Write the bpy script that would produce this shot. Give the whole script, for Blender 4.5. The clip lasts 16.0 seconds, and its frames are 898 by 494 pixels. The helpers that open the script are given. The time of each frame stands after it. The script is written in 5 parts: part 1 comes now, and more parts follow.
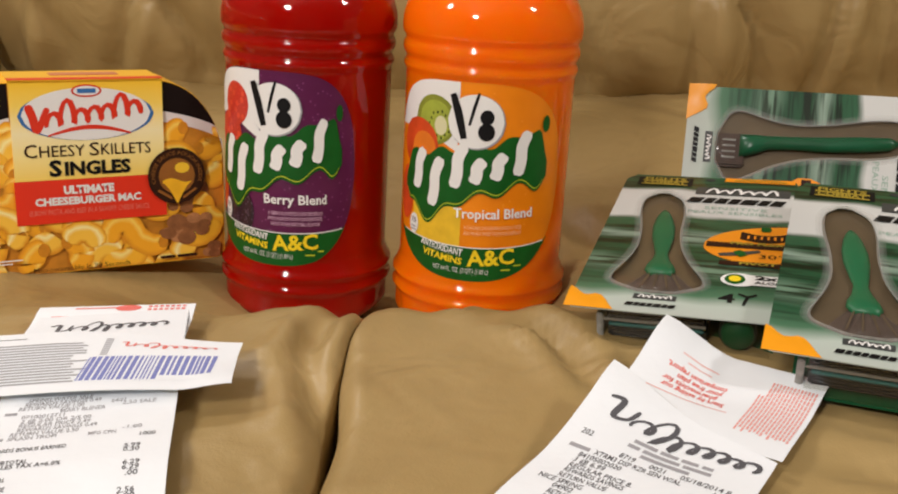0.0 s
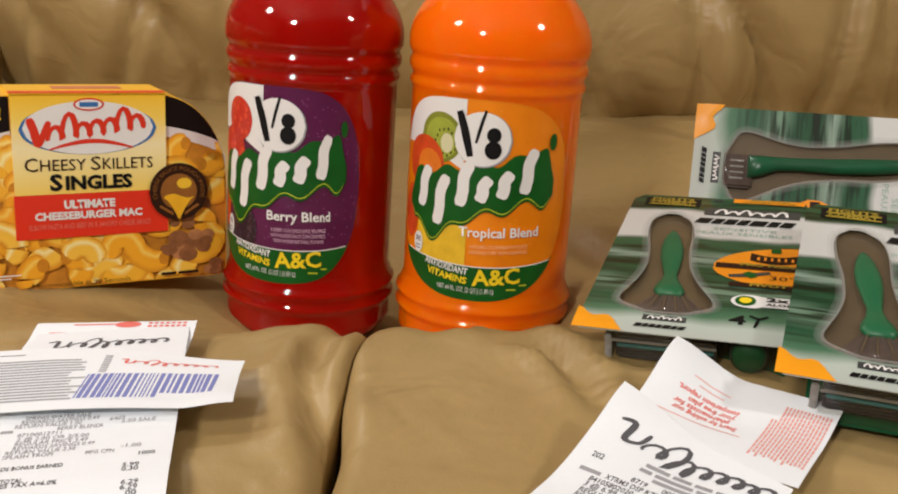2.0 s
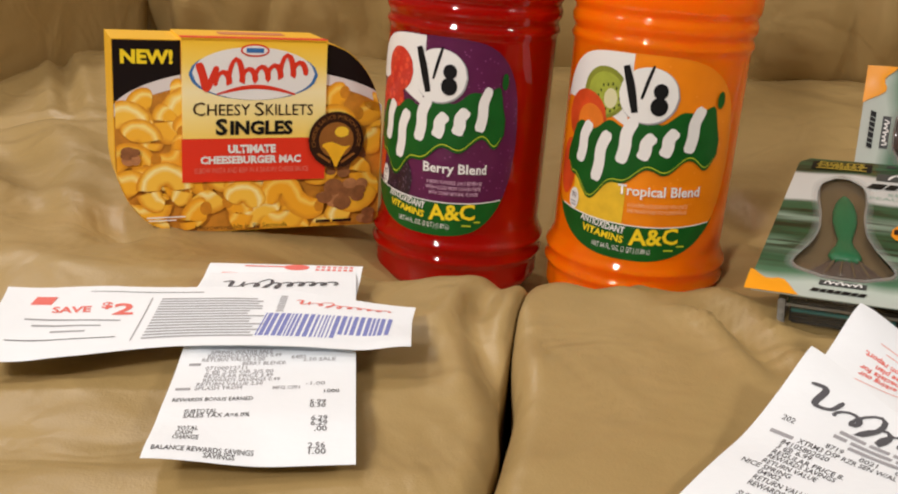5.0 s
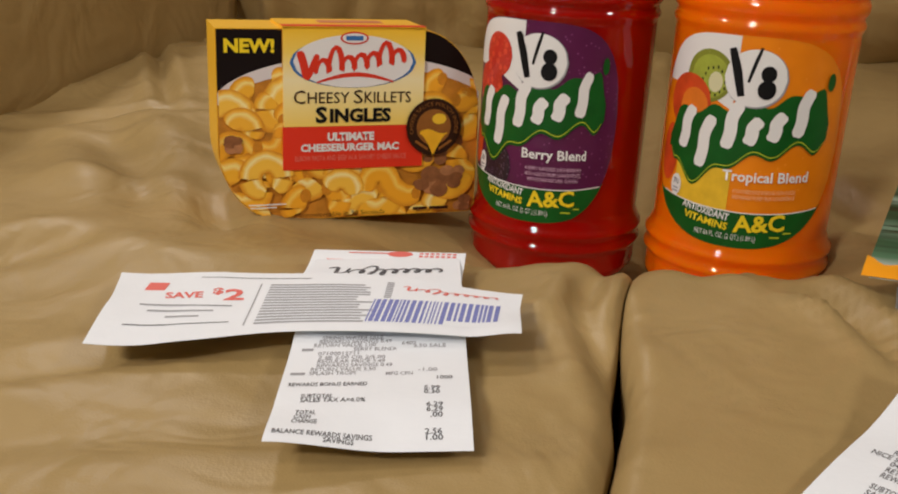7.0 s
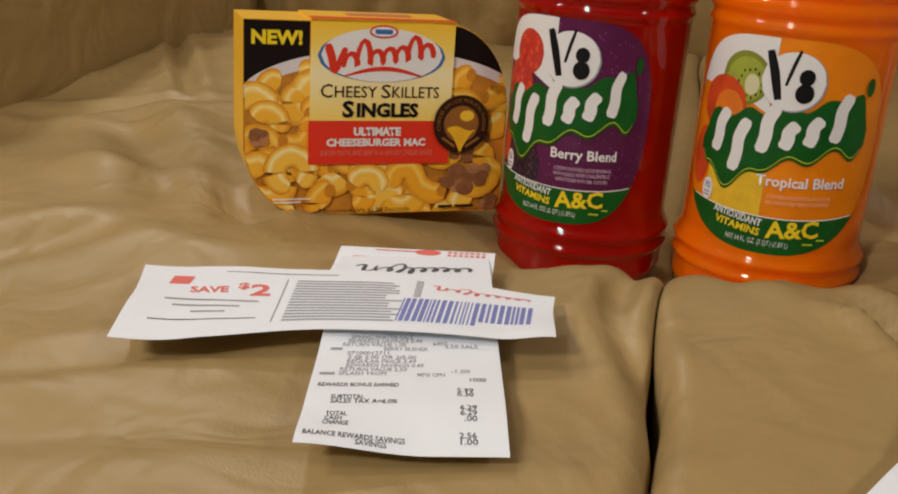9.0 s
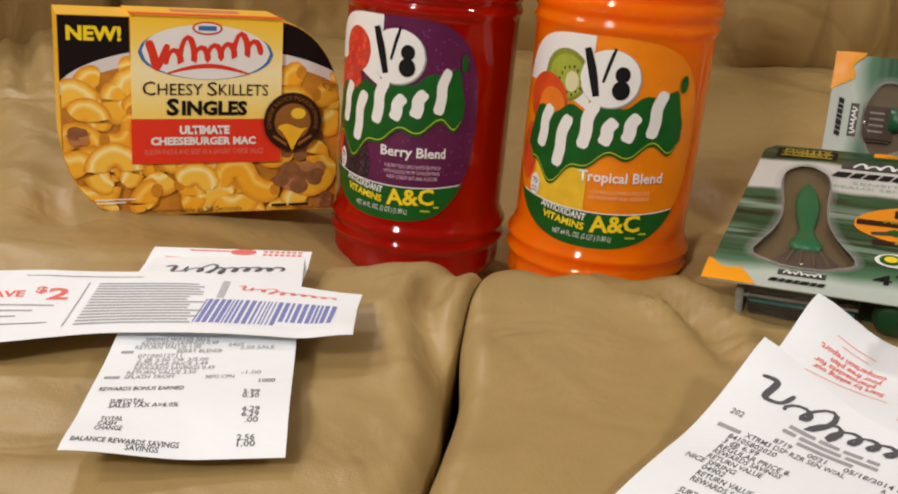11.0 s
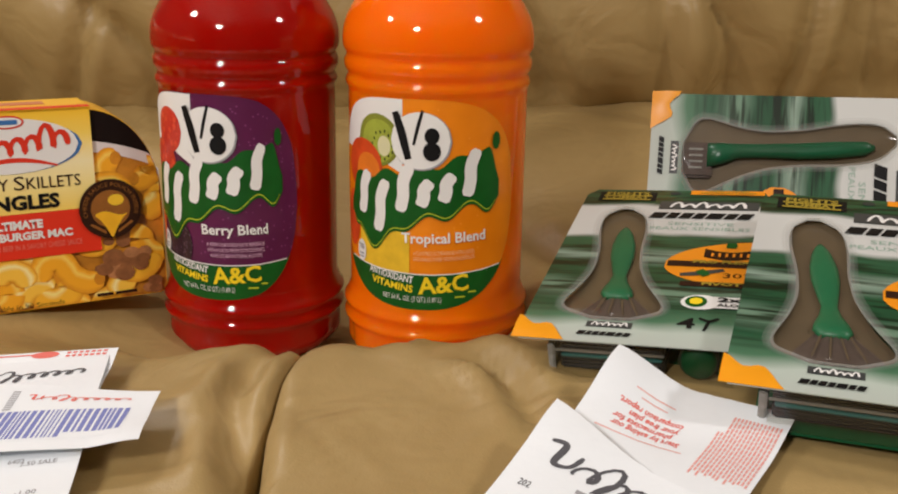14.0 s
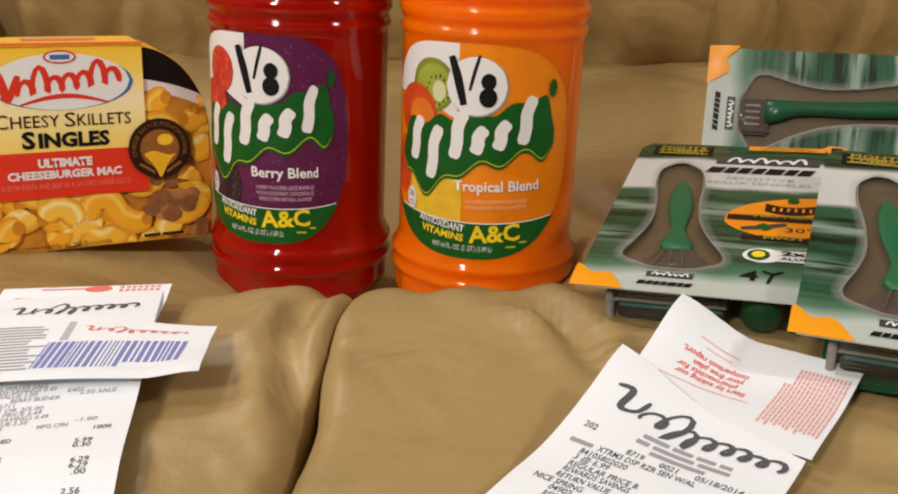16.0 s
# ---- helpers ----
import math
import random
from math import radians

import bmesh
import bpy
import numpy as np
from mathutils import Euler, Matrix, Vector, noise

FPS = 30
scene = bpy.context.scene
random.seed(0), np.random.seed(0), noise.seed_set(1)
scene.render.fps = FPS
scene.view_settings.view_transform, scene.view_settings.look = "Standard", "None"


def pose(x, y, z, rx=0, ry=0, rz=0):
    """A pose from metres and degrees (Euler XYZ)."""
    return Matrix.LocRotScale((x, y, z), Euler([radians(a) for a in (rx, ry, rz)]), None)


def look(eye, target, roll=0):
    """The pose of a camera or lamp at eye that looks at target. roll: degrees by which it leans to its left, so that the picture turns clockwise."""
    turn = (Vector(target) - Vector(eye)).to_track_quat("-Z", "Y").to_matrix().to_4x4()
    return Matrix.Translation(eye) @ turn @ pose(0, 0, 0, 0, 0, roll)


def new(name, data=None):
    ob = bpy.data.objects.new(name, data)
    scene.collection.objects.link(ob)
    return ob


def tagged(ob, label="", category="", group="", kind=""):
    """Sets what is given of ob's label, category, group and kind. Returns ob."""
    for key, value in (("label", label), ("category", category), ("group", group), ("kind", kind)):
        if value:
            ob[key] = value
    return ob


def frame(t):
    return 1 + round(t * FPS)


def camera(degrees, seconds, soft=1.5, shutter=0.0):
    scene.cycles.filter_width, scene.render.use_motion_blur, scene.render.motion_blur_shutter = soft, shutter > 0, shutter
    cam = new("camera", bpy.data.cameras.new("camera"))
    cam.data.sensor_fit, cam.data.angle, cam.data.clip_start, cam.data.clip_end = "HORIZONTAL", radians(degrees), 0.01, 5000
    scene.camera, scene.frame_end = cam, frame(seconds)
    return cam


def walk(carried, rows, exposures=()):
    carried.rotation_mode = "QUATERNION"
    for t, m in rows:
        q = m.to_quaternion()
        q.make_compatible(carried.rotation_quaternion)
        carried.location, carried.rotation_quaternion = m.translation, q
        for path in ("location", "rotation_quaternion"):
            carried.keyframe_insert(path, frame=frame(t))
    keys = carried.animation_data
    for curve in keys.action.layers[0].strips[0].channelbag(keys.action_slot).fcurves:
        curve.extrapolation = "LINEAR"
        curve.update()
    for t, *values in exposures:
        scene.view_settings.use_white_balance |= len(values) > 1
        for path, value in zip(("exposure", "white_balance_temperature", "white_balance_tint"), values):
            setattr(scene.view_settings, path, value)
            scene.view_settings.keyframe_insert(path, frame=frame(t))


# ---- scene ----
cam = camera(48.5, 16.0, soft=2.0)
PATH = [
    (0, (0.00000, 0.00000, 0.68833), (-0.0000, 1.8794, 0.0043), 0.30),
    (0.5, (-0.00210, -0.00161, 0.69385), (-0.0122, 1.9007, 0.0765), 0.59),
    (1, (0.00062, 0.00249, 0.69236), (0.0162, 1.9152, 0.1081), 0.74),
    (1.5, (-0.00186, 0.00107, 0.69157), (0.0148, 1.9079, 0.0886), 0.77),
    (2, (-0.00425, 0.00747, 0.68364), (-0.0011, 1.9014, 0.0410), 0.87),
    (2.5, (-0.00481, 0.01554, 0.68348), (0.0093, 1.8986, 0.0097), 0.90),
    (3, (-0.00739, 0.01841, 0.68227), (-0.0071, 1.9031, 0.0130), 0.81),
    (3.5, (-0.00912, 0.02123, 0.68598), (-0.0096, 1.9071, 0.0201), 1.07),
    (4, (-0.01992, 0.02035, 0.68221), (-0.0224, 1.9052, 0.0133), 1.11),
    (4.5, (-0.03459, 0.00913, 0.67490), (-0.1330, 1.8820, -0.0197), 1.47),
    (5, (-0.04280, 0.00730, 0.67567), (-0.2256, 1.8672, -0.0367), 1.20),
    (7.5, (-0.06779, 0.00753, 0.67137), (-0.4122, 1.8354, -0.0637), -0.12),
    (8, (-0.07483, 0.01112, 0.66980), (-0.4340, 1.8367, -0.0638), 0.29),
    (10.5, (-0.05375, 0.01903, 0.67005), (-0.2743, 1.8626, -0.0734), 2.23),
    (11, (-0.02632, 0.02288, 0.67031), (-0.1796, 1.8759, -0.0664), 1.99),
    (11.5, (-0.00686, 0.01999, 0.67476), (-0.1096, 1.8926, -0.0201), 1.18),
    (12, (0.01113, 0.02457, 0.67661), (-0.0667, 1.9044, -0.0018), 0.58),
    (12.5, (0.02069, 0.02624, 0.67844), (-0.0183, 1.9127, 0.0153), -0.15),
    (13, (0.02834, 0.03067, 0.68209), (0.0081, 1.9232, 0.0356), -1.23),
    (13.5, (0.03465, 0.03363, 0.68189), (0.0277, 1.9296, 0.0454), -1.96),
    (14, (0.03489, 0.03892, 0.68307), (0.0217, 1.9264, 0.0219), -1.85),
    (14.5, (0.03049, 0.05120, 0.67412), (0.0029, 1.9280, -0.0165), -1.83),
    (15, (0.02565, 0.04963, 0.66904), (-0.0197, 1.9135, -0.0549), -1.16),
    (15.5, (0.01994, 0.04545, 0.66847), (-0.0269, 1.9082, -0.0582), -0.68),
    (16, (0.01455, 0.04112, 0.66954), (-0.0350, 1.9069, -0.0491), -0.52),
]
EXPOSURES = [(0.0, 0.0), (2.5, -0.02), (5.0, 0.02), (7.5, -0.38), (8.0, -0.38), (10.5, -0.58), (11.0, -0.08), (11.5, 0.22), (12.0, 0.28), (12.5, 0.33), (13.0, 0.12), (13.5, -0.08), (14.5, -0.1), (16.0, -0.02)]
walk(cam, [(t, look(eye, target, roll)) for t, eye, target, roll in PATH], EXPOSURES)


# ---- light ----
def lamp(name, place, watts, size, colour):
    data = bpy.data.lights.new(name, "POINT")
    data.energy, data.shadow_soft_size, data.color = watts, size, colour
    ob = new(name, data)
    ob.location = place
    return ob


WARM = (1.0, 0.93, 0.895)
lamp("bulb_left", (-1.30, 0.15, 1.75), 34.0, 0.105, WARM)
lamp("bulb_middle", (-0.72, -0.90, 1.62), 80.0, 0.105, WARM)
lamp("bulb_right", (1.25, -0.05, 1.70), 36.0, 0.105, WARM)
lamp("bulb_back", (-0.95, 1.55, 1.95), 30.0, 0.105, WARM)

world = bpy.data.worlds.new("room_air")
scene.world = world
world.use_nodes = True
world.node_tree.nodes["Background"].inputs[0].default_value = (1.0, 0.86, 0.68, 1)
world.node_tree.nodes["Background"].inputs[1].default_value = 0.004


# ---- materials ----
def material(name, colour, rough=0.5, metal=0.0, vary=0.0, scale=40.0, bump=0.0, bump_scale=200.0, coat=0.0, spec=0.5, trans=0.0, ior=1.45):
    m = bpy.data.materials.new(name)
    m.use_nodes = True
    nt, b = m.node_tree, m.node_tree.nodes["Principled BSDF"]
    b.inputs["Base Color"].default_value = (*colour, 1)
    b.inputs["Roughness"].default_value = rough
    b.inputs["Metallic"].default_value = metal
    b.inputs["Coat Weight"].default_value = coat
    b.inputs["Specular IOR Level"].default_value = spec
    b.inputs["Transmission Weight"].default_value = trans
    b.inputs["IOR"].default_value = ior
    at = nt.nodes.new("ShaderNodeTexCoord")
    if vary > 0:
        n1 = nt.nodes.new("ShaderNodeTexNoise")
        n1.inputs["Scale"].default_value, n1.inputs["Detail"].default_value = scale, 6
        nt.links.new(at.outputs["Object"], n1.inputs["Vector"])
        mix = nt.nodes.new("ShaderNodeMix")
        mix.data_type = "RGBA"
        mix.inputs[6].default_value = (*[c * (1 - vary) for c in colour], 1)
        mix.inputs[7].default_value = (*[min(1, c * (1 + vary)) for c in colour], 1)
        nt.links.new(n1.outputs["Fac"], mix.inputs[0])
        nt.links.new(mix.outputs[2], b.inputs["Base Color"])
    if bump > 0:
        n2 = nt.nodes.new("ShaderNodeTexNoise")
        n2.inputs["Scale"].default_value, n2.inputs["Detail"].default_value = bump_scale, 5
        nt.links.new(at.outputs["Object"], n2.inputs["Vector"])
        bp = nt.nodes.new("ShaderNodeBump")
        bp.inputs["Strength"].default_value, bp.inputs["Distance"].default_value = bump, 0.001
        nt.links.new(n2.outputs["Fac"], bp.inputs["Height"])
        nt.links.new(bp.outputs["Normal"], b.inputs["Normal"])
    return m


def leather_material():
    m = bpy.data.materials.new("tan leather")
    m.use_nodes = True
    nt, b = m.node_tree, m.node_tree.nodes["Principled BSDF"]
    at = nt.nodes.new("ShaderNodeTexCoord")

    def tex(kind, scale, detail=4.0):
        n = nt.nodes.new(kind)
        n.inputs["Scale"].default_value = scale
        if kind == "ShaderNodeTexNoise":
            n.inputs["Detail"].default_value = detail
        nt.links.new(at.outputs["Object"], n.inputs["Vector"])
        return n

    big, fine, grain = tex("ShaderNodeTexNoise", 7, 5), tex("ShaderNodeTexNoise", 60, 6), tex("ShaderNodeTexVoronoi", 900)
    mix = nt.nodes.new("ShaderNodeMix")
    mix.data_type = "RGBA"
    mix.inputs[6].default_value, mix.inputs[7].default_value = (0.318, 0.219, 0.084, 1), (0.425, 0.300, 0.126, 1)
    add = nt.nodes.new("ShaderNodeMath")
    add.operation = "MULTIPLY_ADD"
    add.inputs[1].default_value, add.inputs[2].default_value = 0.35, 0.33
    nt.links.new(fine.outputs["Fac"], add.inputs[0])
    add2 = nt.nodes.new("ShaderNodeMath")
    add2.operation = "MULTIPLY"
    nt.links.new(add.outputs[0], add2.inputs[0])
    nt.links.new(big.outputs["Fac"], add2.inputs[1])
    add3 = nt.nodes.new("ShaderNodeMath")
    add3.operation = "MULTIPLY"
    add3.inputs[1].default_value = 2.0
    nt.links.new(add2.outputs[0], add3.inputs[0])
    nt.links.new(add3.outputs[0], mix.inputs[0])
    nt.links.new(mix.outputs[2], b.inputs["Base Color"])
    b.inputs["Roughness"].default_value = 0.42
    b.inputs["Specular IOR Level"].default_value = 0.4
    b1 = nt.nodes.new("ShaderNodeBump")
    b1.inputs["Strength"].default_value, b1.inputs["Distance"].default_value = 0.12, 0.0006
    nt.links.new(grain.outputs["Distance"], b1.inputs["Height"])
    b2 = nt.nodes.new("ShaderNodeBump")
    b2.inputs["Strength"].default_value, b2.inputs["Distance"].default_value = 0.16, 0.004
    nt.links.new(fine.outputs["Fac"], b2.inputs["Height"])
    nt.links.new(b1.outputs["Normal"], b2.inputs["Normal"])
    soft = tex("ShaderNodeTexNoise", 16, 2)
    soft.inputs["Distortion"].default_value = 1.2
    b3 = nt.nodes.new("ShaderNodeBump")
    b3.inputs["Strength"].default_value, b3.inputs["Distance"].default_value = 0.4, 0.010
    nt.links.new(soft.outputs["Fac"], b3.inputs["Height"])
    nt.links.new(b2.outputs["Normal"], b3.inputs["Normal"])
    nt.links.new(b3.outputs["Normal"], b.inputs["Normal"])
    return m


LEATHER = leather_material()
PLASTER = material("wall paint", (0.15, 0.12, 0.085), 0.8, vary=0.06, scale=6, bump=0.2, bump_scale=150)
CEILING = material("ceiling paint", (0.30, 0.27, 0.23), 0.9, vary=0.04, scale=5, bump=0.2, bump_scale=120)
CARPET = material("carpet", (0.22, 0.17, 0.12), 0.95, vary=0.25, scale=220, bump=0.6, bump_scale=400)
PAPER = material("receipt paper", (0.83, 0.87, 0.90), 0.62, vary=0.03, scale=60, bump=0.15, bump_scale=250)
INK = material("grey print", (0.09, 0.09, 0.10), 0.7)
INK_SOFT = material("faint grey print", (0.34, 0.34, 0.36), 0.7)
RED_INK = material("red print", (0.76, 0.16, 0.13), 0.6)
BLUE_INK = material("blue print", (0.19, 0.22, 0.52), 0.6)


# ---- building helpers ----
def mesh_of(name, verts, faces, mat, smooth=True):
    me = bpy.data.meshes.new(name)
    me.from_pydata([tuple(v) for v in verts], [], [tuple(f) for f in faces])
    me.materials.append(mat)
    if smooth:
        me.polygons.foreach_set("use_smooth", [True] * len(me.polygons))
    me.update()
    return me


def thing(name, m, label, category, group="", kind=""):
    ob = new(name)
    ob.matrix_world = m
    return tagged(ob, label, category, group, kind)


def part(name, me, parent, label="", kind=""):
    ob = new(name, me)
    ob.parent = parent
    return tagged(ob, label, kind=kind)


def grid_faces(nu, nv, wrap=False):
    return [(i * nv + j, ((i + 1) % nu if wrap else i + 1) * nv + j, ((i + 1) % nu if wrap else i + 1) * nv + j + 1, i * nv + j + 1)
            for i in range(nu if wrap else nu - 1) for j in range(nv - 1)]


def from_bm(bm, name, mat, smooth=False):
    me = bpy.data.meshes.new(name)
    bmesh.ops.recalc_face_normals(bm, faces=bm.faces)
    bm.to_mesh(me)
    bm.free()
    me.materials.append(mat)
    if smooth:
        me.polygons.foreach_set("use_smooth", [True] * len(me.polygons))
    return me


def prism(name, outline, z0, z1, mat, bevel=0.0, m=None):
    """A slab with the outline (u, v), between two levels, laid by m."""
    bm = bmesh.new()
    face = bm.faces.new([bm.verts.new((u, v, z0)) for u, v in outline])
    up = bmesh.ops.extrude_face_region(bm, geom=[face])
    bmesh.ops.translate(bm, verts=[g for g in up["geom"] if isinstance(g, bmesh.types.BMVert)], vec=(0, 0, z1 - z0))
    if bevel > 0:
        bmesh.ops.bevel(bm, geom=[e for e in bm.edges if e.calc_face_angle(0) > 0.8], offset=bevel, segments=2, affect="EDGES")
    if m is not None:
        bm.transform(m)
    return from_bm(bm, name, mat)


def sheet(name, mapf, u0, u1, lo, hi, mat, lift=0.0, nu=24, nv=4):
    """A strip of a surface: u from u0 to u1, v from lo(u) to hi(u), laid by mapf(u, v, lift)."""
    verts = []
    for i in range(nu):
        u = u0 + (u1 - u0) * i / (nu - 1)
        a, b = (lo(u) if callable(lo) else lo), (hi(u) if callable(hi) else hi)
        verts += [mapf(u, a + (b - a) * j / (nv - 1), lift) for j in range(nv)]
    return mesh_of(name, verts, grid_faces(nu, nv), mat)


def oval(name, mapf, cu, cv, ru, rv, mat, lift, n=24):
    return sheet(name, mapf, cu - ru * 0.9995, cu + ru * 0.9995, lambda u: cv - rv * math.sqrt(max(0, 1 - ((u - cu) / ru) ** 2)),
                 lambda u: cv + rv * math.sqrt(max(0, 1 - ((u - cu) / ru) ** 2)), mat, lift, n, 3)


def words(name, text, mapf, u, v, size, mat, lift, turn=0.0, width=None, align="CENTER", thick=0.0):
    """Lettering laid on a surface: its middle (or its start) at u, v."""
    cu = bpy.data.curves.new(name, "FONT")
    cu.body, cu.size, cu.align_x, cu.align_y = text, size, align, "CENTER"
    cu.resolution_u, cu.offset = 2, thick
    tmp = bpy.data.objects.new(name, cu)
    me = bpy.data.meshes.new_from_object(tmp)
    bpy.data.objects.remove(tmp)
    bpy.data.curves.remove(cu)
    co = np.array([p.co[:2] for p in me.vertices]) if len(me.vertices) else np.zeros((0, 2))
    if width and len(co):
        co[:, 0] *= width / max(1e-6, np.ptp(co[:, 0]))
    c, s = math.cos(radians(turn)), math.sin(radians(turn))
    for p, (a, b) in zip(me.vertices, co):
        p.co = mapf(u + a * c - b * s, v + a * s + b * c, lift)
    me.materials.clear()
    me.materials.append(mat)
    return me


def bars(name, mapf, rows, mat, lift, height):
    """Lines of print that cannot be read: bars (u0, u1, v)."""
    verts, faces = [], []
    for u0, u1, v in rows:
        n = max(2, int(abs(u1 - u0) / 0.012) + 2)
        k = len(verts)
        for i in range(n):
            u = u0 + (u1 - u0) * i / (n - 1)
            verts += [mapf(u, v - height / 2, lift), mapf(u, v + height / 2, lift)]
        faces += [(k + 2 * i, k + 2 * i + 2, k + 2 * i + 3, k + 2 * i + 1) for i in range(n - 1)]
    return mesh_of(name, verts, faces, mat, False)


def smooth(a, b, x):
    t = min(1.0, max(0.0, (x - a) / (b - a)))
    return t * t * (3 - 2 * t)


def bell(x, w):
    return math.exp(-(x / w) ** 2)


# ---- the room ----
def slab(name, x0, x1, y0, y1, z0, z1, mat):
    return tagged(new(name, prism(name, [(x0, y0), (x1, y0), (x1, y1), (x0, y1)], z0, z1, mat)), kind="structure")


tagged(slab("floor", -2.6, 2.6, -3.2, 2.2, -0.1, 0.0, CARPET), "brown carpeted floor of the room", "floor")
tagged(slab("ceiling", -2.6, 2.6, -3.2, 2.2, 2.5, 2.6, CEILING), "plain off-white ceiling of the room", "ceiling")
tagged(slab("wall_north", -2.6, 2.6, 2.0, 2.2, 0.0, 2.5, PLASTER), "plain beige painted wall behind the sofa", "wall")
tagged(slab("wall_south", -2.6, 2.6, -3.2, -3.0, 0.0, 2.5, PLASTER), "plain beige painted wall facing the sofa", "wall")
tagged(slab("wall_west", -2.6, -2.4, -3.0, 2.0, 0.0, 2.5, PLASTER), "plain beige painted side wall", "wall")
tagged(slab("wall_east", 2.4, 2.6, -3.0, 2.0, 0.0, 2.5, PLASTER), "plain beige painted side wall", "wall")


# ---- the sofa ----
def seam(y):
    return -0.056 + 0.075 * (y - 0.38) + 0.004 * math.sin(23 * y)


def back_line(x):
    return 1.04 - 0.10 * x + 0.10 * smooth(-0.3, -0.7, x)


CREASES = [(-0.035, 0.585, 0.055, 0.545, 0.004, 0.006), (-0.03, 0.56, 0.10, 0.44, 0.003, 0.007), (0.02, 0.50, 0.13, 0.47, 0.0025, 0.006),
           (-0.05, 0.57, -0.085, 0.44, 0.004, 0.008), (-0.06, 0.55, -0.12, 0.53, 0.003, 0.006), (-0.075, 0.50, -0.06, 0.38, 0.0035, 0.007),
           (-0.06, 0.36, -0.13, 0.325, 0.002, 0.003), (-0.30, 0.56, -0.36, 0.66, 0.006, 0.014), (-0.365, 0.595, -0.487, 0.764, 0.008, 0.020),
           (-0.24, 0.40, -0.34, 0.34, 0.004, 0.012), (-0.20, 0.33, -0.33, 0.30, 0.003, 0.012), (-0.36, 0.52, -0.46, 0.42, 0.005, 0.014),
           (0.09, 0.78, 0.13, 0.66, 0.004, 0.010), (0.10, 0.70, 0.14, 0.62, 0.004, 0.009), (0.16, 0.36, 0.27, 0.33, 0.004, 0.009),
           (-0.549, 1.00, -0.452, 0.815, 0.010, 0.008), (-0.566, 0.772, -0.408, 0.806, 0.005, 0.010),
           (0.040, 0.516, 0.060, 0.478, 0.006, 0.008), (0.058, 0.482, 0.072, 0.425, 0.006, 0.008), (-0.075, 0.466, -0.054, 0.397, 0.004, 0.009), (-0.070, 0.499, -0.052, 0.442, 0.003, 0.007), (-0.041, 0.445, 0.004, 0.370, 0.0011, 0.0022)]


def crease(x, y):
    d = 0.0
    for x0, y0, x1, y1, deep, wide in CREASES:
        lx, ly = x1 - x0, y1 - y0
        t = ((x - x0) * lx + (y - y0) * ly) / (lx * lx + ly * ly)
        if -0.2 < t < 1.2:
            off = math.hypot(x - x0 - t * lx, y - y0 - t * ly)
            if off < 4 * wide:
                fade = smooth(-0.2, 0.15, t) * (1 - smooth(0.7, 1.2, t))
                d += fade * deep * (0.6 * bell(off - 1.9 * wide, wide) - bell(off, wide))
    return d


def seat_plain(x, y):
    trough = bell(x + 0.045, 0.145)
    z = 0.462 - 0.060 * trough * smooth(0.512, 0.605, y) * (1 - smooth(0.76, 0.98, y))
    z -= 0.010 * smooth(0.50, 0.60, y) * (1 - smooth(0.75, 0.95, y))
    z += 0.020 * smooth(0.70, 1.02, y)
    z += 0.016 * bell(x + 0.42, 0.10) * bell(y - 0.68, 0.16)
    z -= 0.030 * smooth(0.30, 0.05, y) ** 2
    return z


def seat_z(x, y):
    z = seat_plain(x, y) + crease(x, y)
    p = Vector((x * 5.0, y * 5.0, 0.3))
    z += 0.0045 * noise.noise(p) + 0.0018 * noise.noise(p * 3.1)
    # gathered edge in front of the bottles
    z += 0.0034 * math.sin(x * 118 + 1.5 * math.sin(x * 31)) * bell(y - 0.538, 0.026) * smooth(-0.19, -0.15, x) * smooth(0.10, 0.06, x)
    # soft folds where the leather is slack
    slack = 0.30 + 0.55 * smooth(-0.22, -0.34, x) + 0.7 * smooth(0.62, 0.75, y) * smooth(0.05, 0.12, x) + 0.5 * bell(x + 0.09, 0.03) * smooth(0.6, 0.5, y)
    q = Vector((x * 6 + 1.3 * noise.noise(Vector((x * 4, y * 4, 2.2))), y * 9 + 1.5 * noise.noise(Vector((x * 5, y * 5, 7.7))), 1.0))
    z += slack * 0.0085 * ((1 - abs(noise.noise(q))) ** 4 - 0.45) * smooth(0.2, 0.35, y)
    return z


